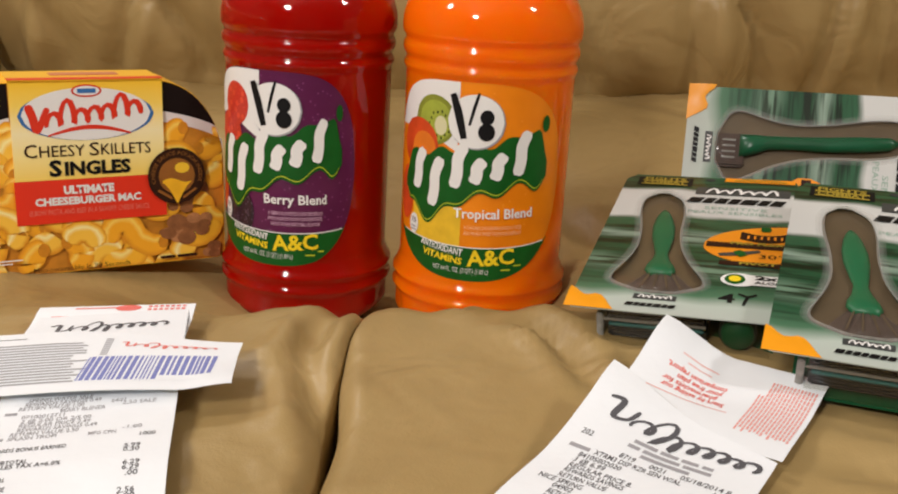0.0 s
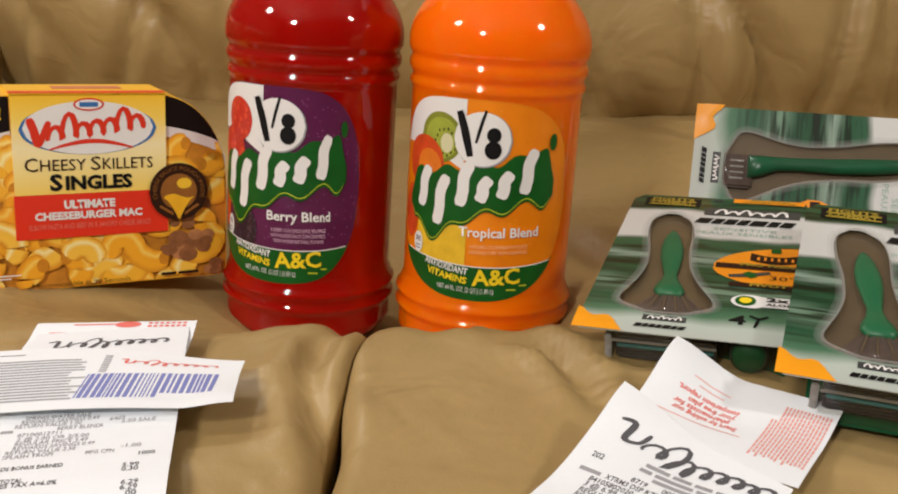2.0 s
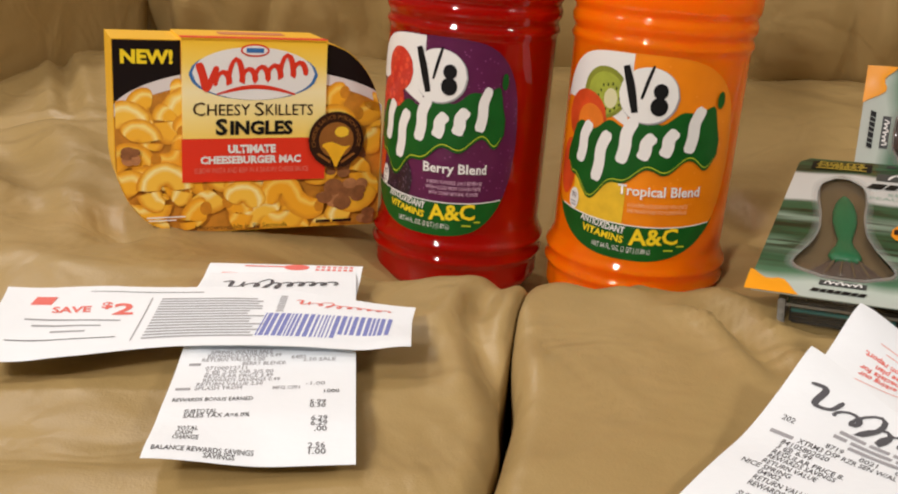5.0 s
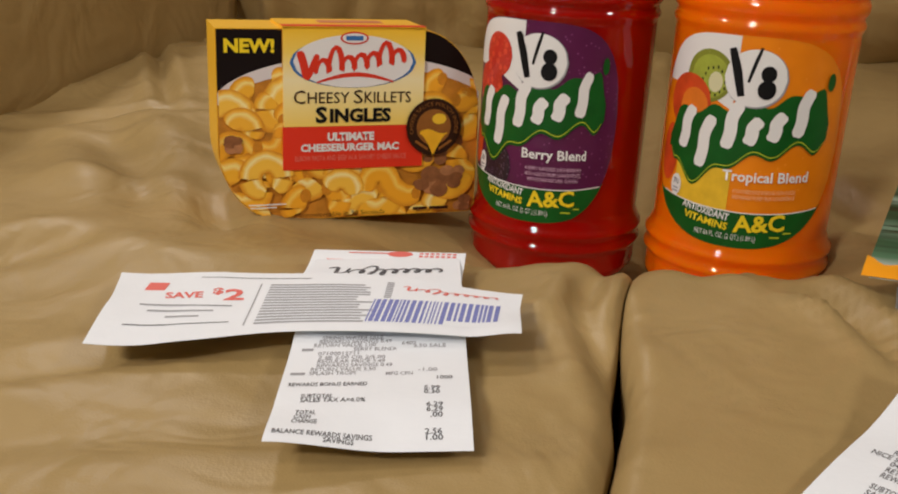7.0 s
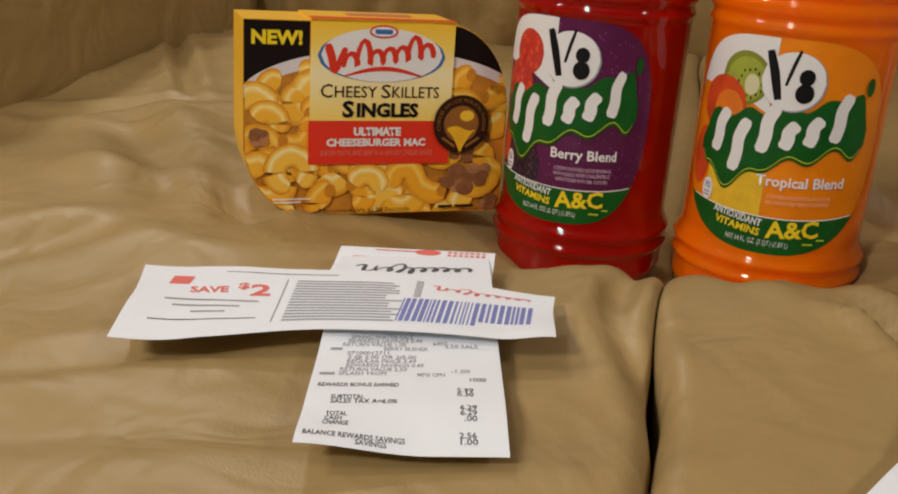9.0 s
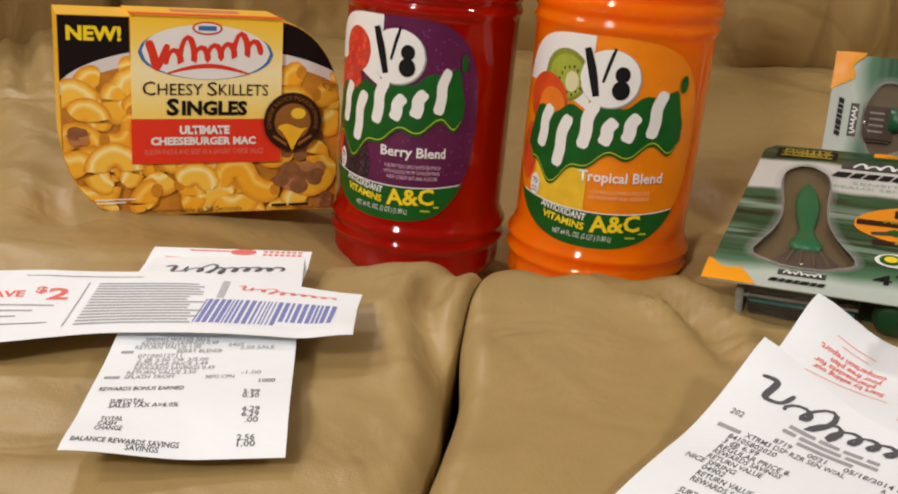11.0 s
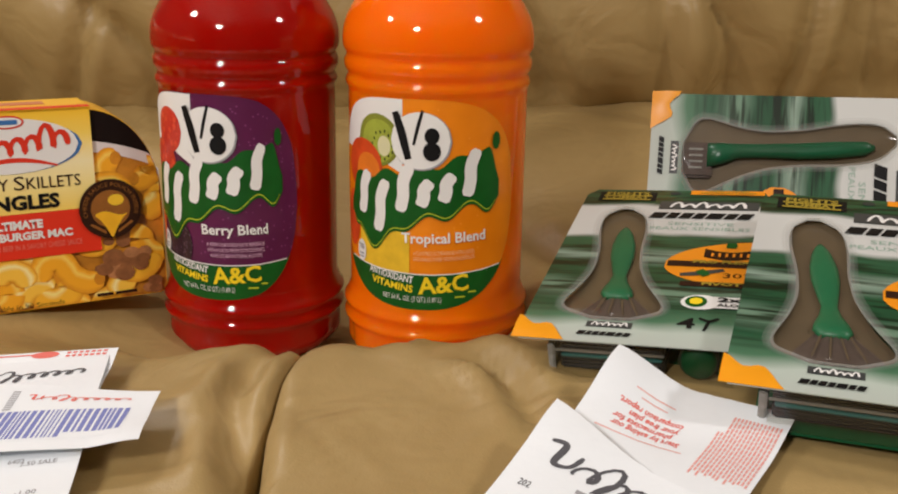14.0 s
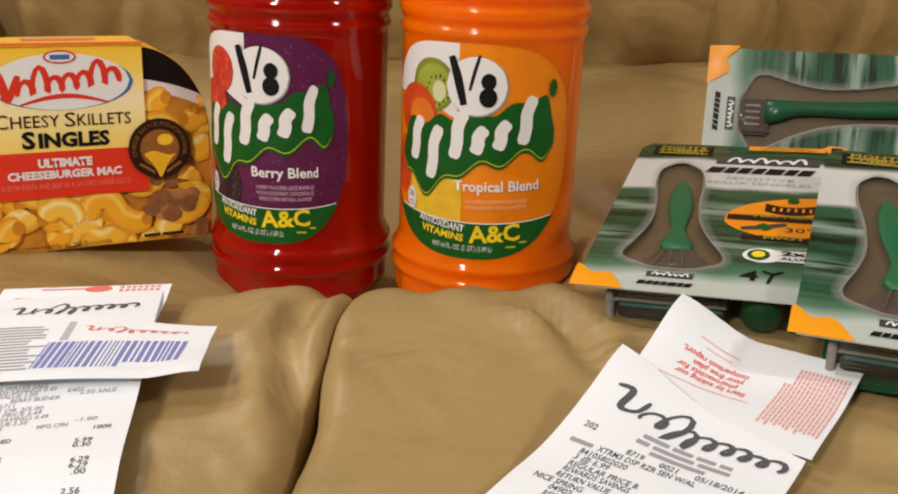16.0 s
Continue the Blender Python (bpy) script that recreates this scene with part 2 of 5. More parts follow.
def cushion(side):
    """One seat cushion, rounded down into the gap beside the other."""
    nu, nv = 130, 150
    verts = []
    for i in range(nu):
        for j in range(nv):
            y = 0.02 + 1.14 * j / (nv - 1)
            f = (i / (nu - 1)) ** 1.7
            edge = seam(y) + side * (0.0002 + 0.0030 * bell(y - 0.395, 0.028))
            x = edge + side * 0.78 * f
            d = abs(x - edge)
            z = seat_z(x, y)
            w = 0.013
            if d < w:
                z -= (0.010 + 0.008 * smooth(0.50, 0.36, y)) * (1 - math.sqrt(max(0, 1 - (1 - d / w) ** 2)))
            if y < 0.12:
                z -= 0.10 * (1 - math.sqrt(max(0, 1 - (1 - y / 0.12) ** 2)))
            verts.append((x, y, z))
    # skirt down the gap and the front
    faces = grid_faces(nu, nv)
    k = len(verts)
    for j in range(nv):
        x, y, z = verts[j]
        verts.append((x + side * 0.004, y, 0.30))
    faces += [(j, j + 1, k + j + 1, k + j) for j in range(nv - 1)]
    k = len(verts)
    for i in range(nu):
        x, y, z = verts[i * nv]
        verts.append((x, y + 0.01, 0.26))
    faces += [(i * nv, k + i, k + i + 1, (i + 1) * nv) for i in range(nu - 1)]
    me = mesh_of("seat_cushion", verts, faces, LEATHER)
    bm = bmesh.new()
    bm.from_mesh(me)
    bmesh.ops.recalc_face_normals(bm, faces=bm.faces)
    bm.to_mesh(me)
    bm.free()
    return me


BACK_FOLDS = [(-0.50, 0.10, 0.016, 0.016), (-0.38, 0.22, 0.012, 0.012), (-0.24, 0.05, 0.014, 0.014), (-0.10, -0.12, 0.010, 0.010), (0.02, 0.10, 0.016, 0.012),
              (0.16, -0.25, 0.012, 0.018), (0.25, -0.05, 0.014, 0.014), (0.36, 0.06, 0.010, 0.016), (0.45, -0.10, 0.014, 0.014), (0.55, 0.05, 0.012, 0.012)]


def back_mesh(x0, x1):
    """A plump back cushion, overhanging the seat, with upright wrinkles."""
    nu, nv = 160, 60
    verts = []
    for i in range(nu):
        fx = i / (nu - 1)
        x = x0 + (x1 - x0) * fx
        side = min(fx, 1 - fx) * (x1 - x0)
        ends = 0.10 * (1 - math.sqrt(max(0, 1 - (1 - min(1, side / 0.10)) ** 2)))
        for j in range(nv):
            a = j / (nv - 1)
            z = 0.455 + 0.52 * a
            roll = 0.115 * (1 - math.sqrt(max(0, 1 - (1 - min(1, a / 0.27)) ** 2)))
            top = 0.16 * (1 - math.sqrt(max(0, 1 - max(0, (a - 0.72) / 0.28) ** 2)))
            y = back_line(x) - 0.042 + roll + top + ends + 0.10 * a - 0.03 * math.sin(math.pi * a)
            n = noise.noise(Vector((x * 7 + 2.0 * a, 0.7 * a, 3.1))) * 0.018 + noise.noise(Vector((x * 19 - 3 * a, 1.5 * a, 8.4))) * 0.006
            n += 0.034 * (1 - abs(noise.noise(Vector((x * 5.2 + 1.6 * a + 0.5 * noise.noise(Vector((x * 3, a * 3, 1))), 0.5 * a, 5.5))))) ** 5 * smooth(0.75, 0.1, a)
            for cx, lean, wide, deep in BACK_FOLDS:
                off = x - cx - lean * a
                n += deep * smooth(0.8, 0.1, a) * (bell(off, wide) - 0.6 * bell(off - 1.8 * wide, wide))
            y += n * smooth(1.0, 0.55, a) * smooth(0.0, 0.1, a)
            verts.append((x, y, z))
    k = len(verts)
    verts += [(x, y + 0.30, z) for x, y, z in verts[:k]]
    faces = grid_faces(nu, nv)
    faces += [(k + d, k + c, k + b, k + a) for a, b, c, d in grid_faces(nu, nv)]
    rim = [i * nv for i in range(nu)] + [(nu - 1) * nv + j for j in range(1, nv)] + [i * nv + nv - 1 for i in range(nu - 2, -1, -1)] + [j for j in range(nv - 2, 0, -1)]
    faces += [(rim[i], rim[(i + 1) % len(rim)], k + rim[(i + 1) % len(rim)], k + rim[i]) for i in range(len(rim))]
    return mesh_of("back_cushion", verts, faces, LEATHER)


def arm_mesh(sx):
    """A fat padded armrest running from the front to the back."""
    nu, nv = 60, 64
    verts = []
    for i in range(nu):
        y = -0.02 + 1.16 * i / (nu - 1)
        end = max(0.0, (0.10 - y - 0.02) / 0.12)
        pinch = math.sqrt(max(0.02, 1 - end * end))
        for j in range(nv):
            a = 2 * math.pi * j / nv
            bump = 1 + 0.06 * noise.noise(Vector((3 * math.cos(a), 3 * math.sin(a), y * 6 + sx)))
            rx, rz = 0.155 * pinch * bump, 0.165 * pinch * bump
            cx = 0.745 - 0.24 * (y - 0.80) if sx < 0 else 0.80
            verts.append((sx * cx + rx * math.copysign(abs(math.cos(a)) ** 0.8, math.cos(a)), y, 0.535 + rz * math.copysign(abs(math.sin(a)) ** 0.8, math.sin(a))))
    faces = [(i * nv + j, i * nv + (j + 1) % nv, (i + 1) * nv + (j + 1) % nv, (i + 1) * nv + j) for i in range(nu - 1) for j in range(nv)]
    faces += [tuple(range(nv - 1, -1, -1)), tuple((nu - 1) * nv + j for j in range(nv))]
    return mesh_of("armrest", verts, faces, LEATHER)


sofa = thing("sofa", pose(0, 0, 0), "tan leather sofa with plump wrinkled seat and back cushions", "sofa")
part("seat_cushion", cushion(-1), sofa)
part("seat_cushion", cushion(1), sofa)
part("back_cushion", back_mesh(-0.56, 0.78), sofa)
# panel added behind the cushions to hide the wall and darken the gap
part("gap_backing", prism("gap_backing", [(-0.90, 1.42), (0.94, 1.42), (0.94, 1.52), (-0.90, 1.52)], 0.03, 0.88, LEATHER, 0.02), sofa)
part("armrest", arm_mesh(-1), sofa)
part("armrest", arm_mesh(1), sofa)
part("base", prism("base", [(-0.88, 0.06), (0.92, 0.06), (0.92, 1.40), (-0.88, 1.40)], 0.03, 0.32, LEATHER, 0.02), sofa)


# ---- juice bottles ----
def juice_material(name, colour, deep):
    m = material(name, colour, 0.055, spec=0.5)
    b = m.node_tree.nodes["Principled BSDF"]
    b.inputs["Subsurface Weight"].default_value = 0.85
    b.inputs["Subsurface Radius"].default_value = deep
    b.inputs["Subsurface Scale"].default_value = 0.03
    return m


def speckled(name, colour, dots, scale, size=0.12):
    """Print with small pale drops on it."""
    m = material(name, colour, 0.35, coat=0.2)
    nt, b = m.node_tree, m.node_tree.nodes["Principled BSDF"]
    at = nt.nodes.new("ShaderNodeTexCoord")
    vor = nt.nodes.new("ShaderNodeTexVoronoi")
    vor.inputs["Scale"].default_value = scale
    ramp = nt.nodes.new("ShaderNodeValToRGB")
    ramp.color_ramp.elements[0].position, ramp.color_ramp.elements[0].color = size * 0.5, (*dots, 1)
    ramp.color_ramp.elements[1].position, ramp.color_ramp.elements[1].color = size * 1.6, (0, 0, 0, 1)
    big = nt.nodes.new("ShaderNodeTexNoise")
    big.inputs["Scale"].default_value = 45
    mix = nt.nodes.new("ShaderNodeMix")
    mix.data_type, mix.blend_type = "RGBA", "ADD"
    mix.inputs[0].default_value = 1.0
    mul = nt.nodes.new("ShaderNodeMix")
    mul.data_type = "RGBA"
    mul.inputs[6].default_value = (*[c * 0.72 for c in colour], 1)
    mul.inputs[7].default_value = (*[min(1, c * 1.3) for c in colour], 1)
    nt.links.new(at.outputs["Object"], vor.inputs["Vector"])
    nt.links.new(at.outputs["Object"], big.inputs["Vector"])
    nt.links.new(vor.outputs["Distance"], ramp.inputs[0])
    nt.links.new(big.outputs["Fac"], mul.inputs[0])
    nt.links.new(mul.outputs[2], mix.inputs[6])
    nt.links.new(ramp.outputs[0], mix.inputs[7])
    nt.links.new(mix.outputs[2], b.inputs["Base Color"])
    return m


RED_JUICE = juice_material("red juice in clear plastic", (0.33, 0.0028, 0.0005), (1.0, 0.06, 0.02))
ORANGE_JUICE = juice_material("orange juice in clear plastic", (0.98, 0.165, 0.002), (1.0, 0.35, 0.03))
WHITE_PRINT = material("white print", (0.82, 0.82, 0.80), 0.35, coat=0.2)
BLACK_PRINT = material("black print", (0.006, 0.006, 0.007), 0.45, spec=0.25)
GREEN_PRINT = material("dark green print", (0.006, 0.095, 0.012), 0.4, vary=0.4, scale=60, spec=0.35)
LIME_PRINT = material("yellow green edge print", (0.45, 0.55, 0.03), 0.35)
YELLOW_PRINT = material("yellow print", (0.88, 0.66, 0.02), 0.35)
PINK_PRINT = material("pale pink print", (0.72, 0.48, 0.62), 0.4)
PEACH_PRINT = material("pale peach print", (0.90, 0.55, 0.30), 0.4)
PURPLE = speckled("purple label print", (0.100, 0.008, 0.060), (0.16, 0.06, 0.15), 260)
ORANGE_LABEL = speckled("orange label print", (1.0, 0.24, 0.004), (0.08, 0.08, 0.03), 150, 0.08)
BERRY = speckled("raspberry print", (0.55, 0.035, 0.02), (0.20, 0.05, 0.04), 420, 0.2)
DARK_BERRY = speckled("blackberry print", (0.022, 0.010, 0.022), (0.09, 0.06, 0.10), 480, 0.25)
KIWI = speckled("kiwi print", (0.22, 0.25, 0.03), (0.10, 0.10, 0.05), 400, 0.15)
KIWI_FLESH = material("kiwi flesh print", (0.34, 0.40, 0.05), 0.4, vary=0.35, scale=160)
BERRY_LIGHT = material("raspberry bead print", (0.72, 0.075, 0.035), 0.35, vary=0.3, scale=300)
MANGO_LIGHT = material("mango blush print", (0.85, 0.20, 0.02), 0.35, vary=0.35, scale=90)
KIWI_CORE = material("kiwi core print", (0.68, 0.66, 0.40), 0.4)
MANGO = material("mango print", (0.62, 0.07, 0.015), 0.35, vary=0.5, scale=70)
PINEAPPLE = material("pineapple print", (0.85, 0.52, 0.03), 0.4, vary=0.25, scale=120)
CAP = material("white cap plastic", (0.75, 0.75, 0.73), 0.35)
R, LR, LZ = 0.0577, 0.0561, 0.0455


def bottle_radius(z):
    z -= 0.018
    if z < -0.006:
        return R * (0.84 + 0.16 * math.sin(min(1, (z + 0.018) / 0.012) * math.pi / 2))
    r = R
    r -= 0.0018 * smooth(0.024, 0.032, z) * (1 - smooth(0.156, 0.161, z))
    r += 0.0008 * bell(z - 0.018, 0.006) + 0.0026 * bell(z - 0.010, 0.0028) + 0.0020 * bell(z - 0.0205, 0.0026)
    for c in (0.1655, 0.1775):
        r -= 0.0020 * bell(z - c, 0.0026)
    r += 0.0013 * smooth(0.158, 0.186, z)
    if z > 0.187:
        t = min(1, (z - 0.187) / 0.072)
        r = 0.0185 + (R + 0.0013 - 0.0185) * (0.5 + 0.5 * math.cos(math.pi * t)) ** 0.9
    return r + 0.0022 * bell(z - 0.262, 0.0022)


def round_label(u, v, lift):
    a, r = u / 0.0548, LR + 0.0003 + lift
    return (r * math.sin(a), -r * math.cos(a), LZ + v * 1.015)


def narrow_label(u, v, lift):
    """The same label, cut a little shorter on one side."""
    return round_label(u if u < 0.03 else 0.03 + 0.74 * (u - 0.03), v, lift)


def label_low(u):
    s = min(1, abs(u) / 0.0635)
    return 0.0635 - 0.0635 * (1 - s ** 2.6) ** (1 / 2.1)


def label_high(u):
    s = min(1, abs(u) / 0.0635)
    return 0.0635 + 0.0635 * (1 - s ** (4.5 if u < 0 else 3.0)) ** (1 / 2.6)


def splash_low(u):
    return 0.047 + 0.30 * (u + 0.03) * (1 if u > -0.03 else 0.2) - 0.010 * bell(u + 0.024, 0.009) + 0.003 * math.sin(u * 260) + 0.012 * smooth(-0.044, -0.050, u) - 0.004 * bell(u - 0.044, 0.006)


def splash_high(u):
    return 0.080 + 0.20 * (u + 0.035) + 0.0025 * math.sin(u * 300 + 1) - 0.016 * smooth(0.043, 0.050, u) + 0.004 * bell(u - 0.034, 0.008) - 0.012 * smooth(-0.044, -0.050, u)


def stroke(name, mapf, pts, wide, mat, lift, n=7):
    """A brush stroke of even width along a few bends."""
    verts = []
    P = []
    for k in range(len(pts) - 1):
        (a, b), (c, d) = pts[k], pts[k + 1]
        P += [(a + (c - a) * i / n, b + (d - b) * i / n) for i in range(n)]
    P.append(pts[-1])
    for _ in range(3):
        P = [P[0]] + [((P[i - 1][0] + 2 * P[i][0] + P[i + 1][0]) / 4, (P[i - 1][1] + 2 * P[i][1] + P[i + 1][1]) / 4) for i in range(1, len(P) - 1)] + [P[-1]]
    for i, (a, b) in enumerate(P):
        a0, b0 = P[max(0, i - 1)]
        a1, b1 = P[min(len(P) - 1, i + 1)]
        l = math.hypot(a1 - a0, b1 - b0) or 1
        nx, ny = -(b1 - b0) / l, (a1 - a0) / l
        w = wide / 2 * (0.75 + 0.25 * math.sin(math.pi * i / (len(P) - 1)))
        verts += [mapf(a - nx * w, b - ny * w, lift), mapf(a + nx * w, b + ny * w, lift)]
    return mesh_of(name, verts, [(2 * i, 2 * i + 2, 2 * i + 3, 2 * i + 1) for i in range(len(P) - 1)], mat)


def ribbon(pts, wide, steps=6):
    """A smooth path through a few bends, as (u, v, half width)."""
    out = []
    for k in range(len(pts) - 1):
        p0, p1, p2, p3 = pts[max(0, k - 1)], pts[k], pts[k + 1], pts[min(len(pts) - 1, k + 2)]
        for i in range(steps):
            t = i / steps
            q = [0.5 * (2 * p1[d] + (p2[d] - p0[d]) * t + (2 * p0[d] - 5 * p1[d] + 4 * p2[d] - p3[d]) * t * t + (3 * p1[d] - p0[d] - 3 * p2[d] + p3[d]) * t ** 3) for d in (0, 1)]
            out.append((q[0], q[1]))
    out.append(pts[-1][:2])
    return [(a, b, wide / 2) for a, b in out]


def brush(name, mapf, path, mat, lift, pen=0.55):
    """A pen stroke along a path, thinner where it rises to the right."""
    verts = []
    for i, (a, b, w) in enumerate(path):
        a0, b0, _ = path[max(0, i - 1)]
        a1, b1, _ = path[min(len(path) - 1, i + 1)]
        l = math.hypot(a1 - a0, b1 - b0) or 1
        nx, ny = -(b1 - b0) / l, (a1 - a0) / l
        slope = (a1 - a0 + b1 - b0) / l / 1.4142
        w *= 1 - (1 - pen) * max(0.0, slope) ** 2
        w *= min(1.0, 0.55 + 0.25 * min(i, len(path) - 1 - i))
        up = lift + 0.000002 * i
        verts += [mapf(a - nx * w, b - ny * w, up), mapf(a + nx * w, b + ny * w, up)]
    return mesh_of(name, verts, [(2 * i, 2 * i + 2, 2 * i + 3, 2 * i + 1) for i in range(len(path) - 1)], mat, False)


def loops(u0, v0, u1, v1, heights, wide, slant=0.25, curl=0.30):
    """A running line of loops, each with its own rise and drop, in place of a name."""
    n = len(heights)
    L = math.hypot(u1 - u0, v1 - v0)
    c, s_ = (u1 - u0) / L, (v1 - v0) / L
    w, path = L / n, []
    for k, (up, down) in enumerate(heights):
        for i in range(10 if k < n - 1 else 11):
            t = i / 10
            e = 0.5 - 0.5 * math.cos(2 * math.pi * t)
            y = up * e - down * (1 - e)
            if i == 0 and k > 0:
                y = -0.5 * (down + heights[k - 1][1])
            x = w * (k + t) - curl * w * math.sin(2 * math.pi * t) + slant * y
            path.append((u0 + x * c - y * s_, v0 + x * s_ + y * c, wide / 2))
    return path


def bottle(centre, lean, turn, juice, label, paint, berry):
    th = thing("juice_bottle", pose(*centre) @ pose(0, 0, 0, -2, lean) @ pose(0, 0, 0, 0, 0, turn), label, "bottle", "juice bottles")
    n, nz = 96, 190
    verts = []
    for i in range(n):
        a = 2 * math.pi * i / n
        for j in range(nz):
            z = 0.286 * j / (nz - 1)
            r = bottle_radius(z)
            r *= 1 - 0.028 * (0.5 + 0.5 * math.cos(12 * a)) ** 2 * bell(z - 0.014, 0.010)
            verts.append((r * math.cos(a), r * math.sin(a), z))
    part("body", mesh_of("body", verts, grid_faces(n, nz, True) + [tuple(i * nz for i in range(n - 1, -1, -1))], juice), th)
    verts = []
    for i in range(64):
        a, rib = 2 * math.pi * i / 64, 0.0004 * (i % 2)
        verts += [((r + rib) * math.cos(a), (r + rib) * math.sin(a), z) for r, z in ((0.019, 0.282), (0.0205, 0.284), (0.0205, 0.302), (0.0185, 0.305), (0.002, 0.3055))]
    part("cap", mesh_of("cap", verts, grid_faces(64, 5, True), CAP), th, "white screw cap")
    M = narrow_label if berry else round_label
    lb = part("label", sheet("label", M, -0.0634, 0.0634, label_low, label_high, paint, 0.0, 60, 14), th, "printed wrap label with rounded corners")
    split = lambda u: 0.094 - 0.5 * max(0, u + 0.03)
    part("white_ground", sheet("white_ground", M, -0.0622, -0.0085, lambda u: min(split(u), label_high(u) - 0.001), lambda u: label_high(u) - 0.0004, WHITE_PRINT, 0.0002, 30, 6), lb)
    if berry:
        part("fruit_picture", oval("fruit_picture", M, -0.030, 0.103, 0.0130, 0.014, BERRY, 0.0004), lb)
        part("fruit_picture", oval("fruit_picture", M, -0.038, 0.082, 0.0150, 0.0150, BERRY, 0.00045), lb)
        for k in range(22):
            a, r = k * 2.4, 0.0026 * math.sqrt(k + 0.6)
            low_ = k % 2
            u, v = (-0.038 if low_ else -0.030) + r * math.cos(a), (0.082 if low_ else 0.103) + r * math.sin(a)
            part("fruit_bead", oval("fruit_bead", M, u, v, 0.0019, 0.0019, BERRY_LIGHT, 0.0005 + 0.000008 * k, 8), lb)
        part("fruit_picture", oval("fruit_picture", M, -0.050, 0.046, 0.0080, 0.018, MANGO, 0.00042), lb)
        part("fruit_picture", oval("fruit_picture", M, -0.026, 0.033, 0.0135, 0.0165, DARK_BERRY, 0.00045), lb)
    else:
        part("fruit_picture", oval("fruit_picture", M, -0.0255, 0.1015, 0.0155, 0.0155, KIWI, 0.0004), lb)
        part("fruit_flesh", oval("fruit_flesh", M, -0.0250, 0.1010, 0.0125, 0.0128, KIWI_FLESH, 0.00042), lb)
        for k in range(14):
            a = 2 * math.pi * k / 14
            part("fruit_seed", oval("fruit_seed", M, -0.0215 + (0.0068 + 0.0008 * (k % 2)) * math.cos(a), 0.0990 + (0.0076 + 0.0008 * (k % 2)) * math.sin(a), 0.0006, 0.0010, BLACK_PRINT, 0.00046, 6), lb)
        part("fruit_core", oval("fruit_core", M, -0.0205, 0.0985, 0.0045, 0.0060, KIWI_CORE, 0.00045), lb)
        part("fruit_picture", oval("fruit_picture", M, -0.038, 0.0845, 0.0165, 0.0165, MANGO, 0.0005), lb)
        part("fruit_blush", oval("fruit_blush", M, -0.0335, 0.0815, 0.0105, 0.0115, MANGO_LIGHT, 0.00054), lb)
        part("fruit_picture", oval("fruit_picture", M, -0.050, 0.050, 0.0080, 0.018, MANGO, 0.00042), lb)
        part("fruit_picture", sheet("fruit_picture", M, -0.041, -0.004, 0.014, lambda u: 0.056 - 0.7 * max(0, u + 0.018), PINEAPPLE, 0.0004, 20, 5), lb)
    # the green bottom band
    band = lambda u: 0.0225 + 1.2 * u * u
    part("band", sheet("band", M, -0.0555, 0.0555, lambda u: label_low(u) + 0.0003, lambda u: max(label_low(u) + 0.0005, band(u)), GREEN_PRINT, 0.0006, 44, 4), lb)
    part("band_edge", sheet("band_edge", M, -0.0500, 0.0525, band, lambda u: band(u) + 0.0007, WHITE_PRINT, 0.0007, 44, 2), lb)
    # the splash shape with its bright edge, and plain white strokes in place of the brand
    part("splash_edge", sheet("splash_edge", M, -0.0505, 0.0505, lambda u: splash_low(u) - 0.0022, lambda u: splash_high(u) - 0.001, GREEN_PRINT, 0.0008, 60, 5), lb)
    part("splash_rim", sheet("splash_rim", M, -0.0475, 0.0480, lambda u: splash_low(u) - 0.0006, lambda u: splash_low(u) + 0.0004, LIME_PRINT, 0.0009, 60, 2), lb)
    part("splash_shape", sheet("splash_shape", M, -0.0495, 0.0495, lambda u: splash_low(u) + 0.0002, splash_high, GREEN_PRINT, 0.0010, 60, 5), lb)
    for k, (u, low, high) in enumerate(((-0.0370, 0.0560, 0.0820), (-0.0235, 0.0470, 0.0785), (-0.0085, 0.0610, 0.0890), (0.0035, 0.0650, 0.0800), (0.0160, 0.0680, 0.0840), (0.0300, 0.0710, 0.0985))):
        bend = -0.0004
        path = ribbon([(u + 0.0050, high), (u + 0.0015 + bend, (low + 2 * high) / 3), (u + 0.0005 - bend, (2 * low + high) / 3), (u - 0.0010, low)], 0.0072)
        part("emblem_stroke", brush("emblem_stroke", M, path, WHITE_PRINT, 0.0012 + 0.00008 * k, 0.7), lb)
    part("drop", oval("drop", M, 0.0475, 0.1025, 0.0028, 0.0052, GREEN_PRINT, 0.0010), lb)
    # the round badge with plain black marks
    bd = part("badge", oval("badge", M, 0.0020, 0.1035, 0.0170, 0.0165, WHITE_PRINT, 0.0013, 30), lb, "white round badge")
    part("badge_rim", oval("badge_rim", M, 0.0026, 0.1030, 0.0174, 0.0169, INK_SOFT, 0.0011, 30), bd)
    part("badge_mark", stroke("badge_mark", M, [(-0.0125, 0.1195), (-0.0085, 0.1080), (-0.0045, 0.0925)], 0.0050, BLACK_PRINT, 0.0015), bd)
    part("badge_mark", stroke("badge_mark", M, [(0.0035, 0.1210), (0.0010, 0.1120), (-0.0015, 0.1010)], 0.0020, BLACK_PRINT, 0.0015), bd)
    for v, size in ((0.1065, 0.0042), (0.0975, 0.0050)):
        part("badge_mark", oval("badge_mark", M, 0.0088, v, size, size * 1.1, BLACK_PRINT, 0.0016 + v * 0.001, 20), bd)
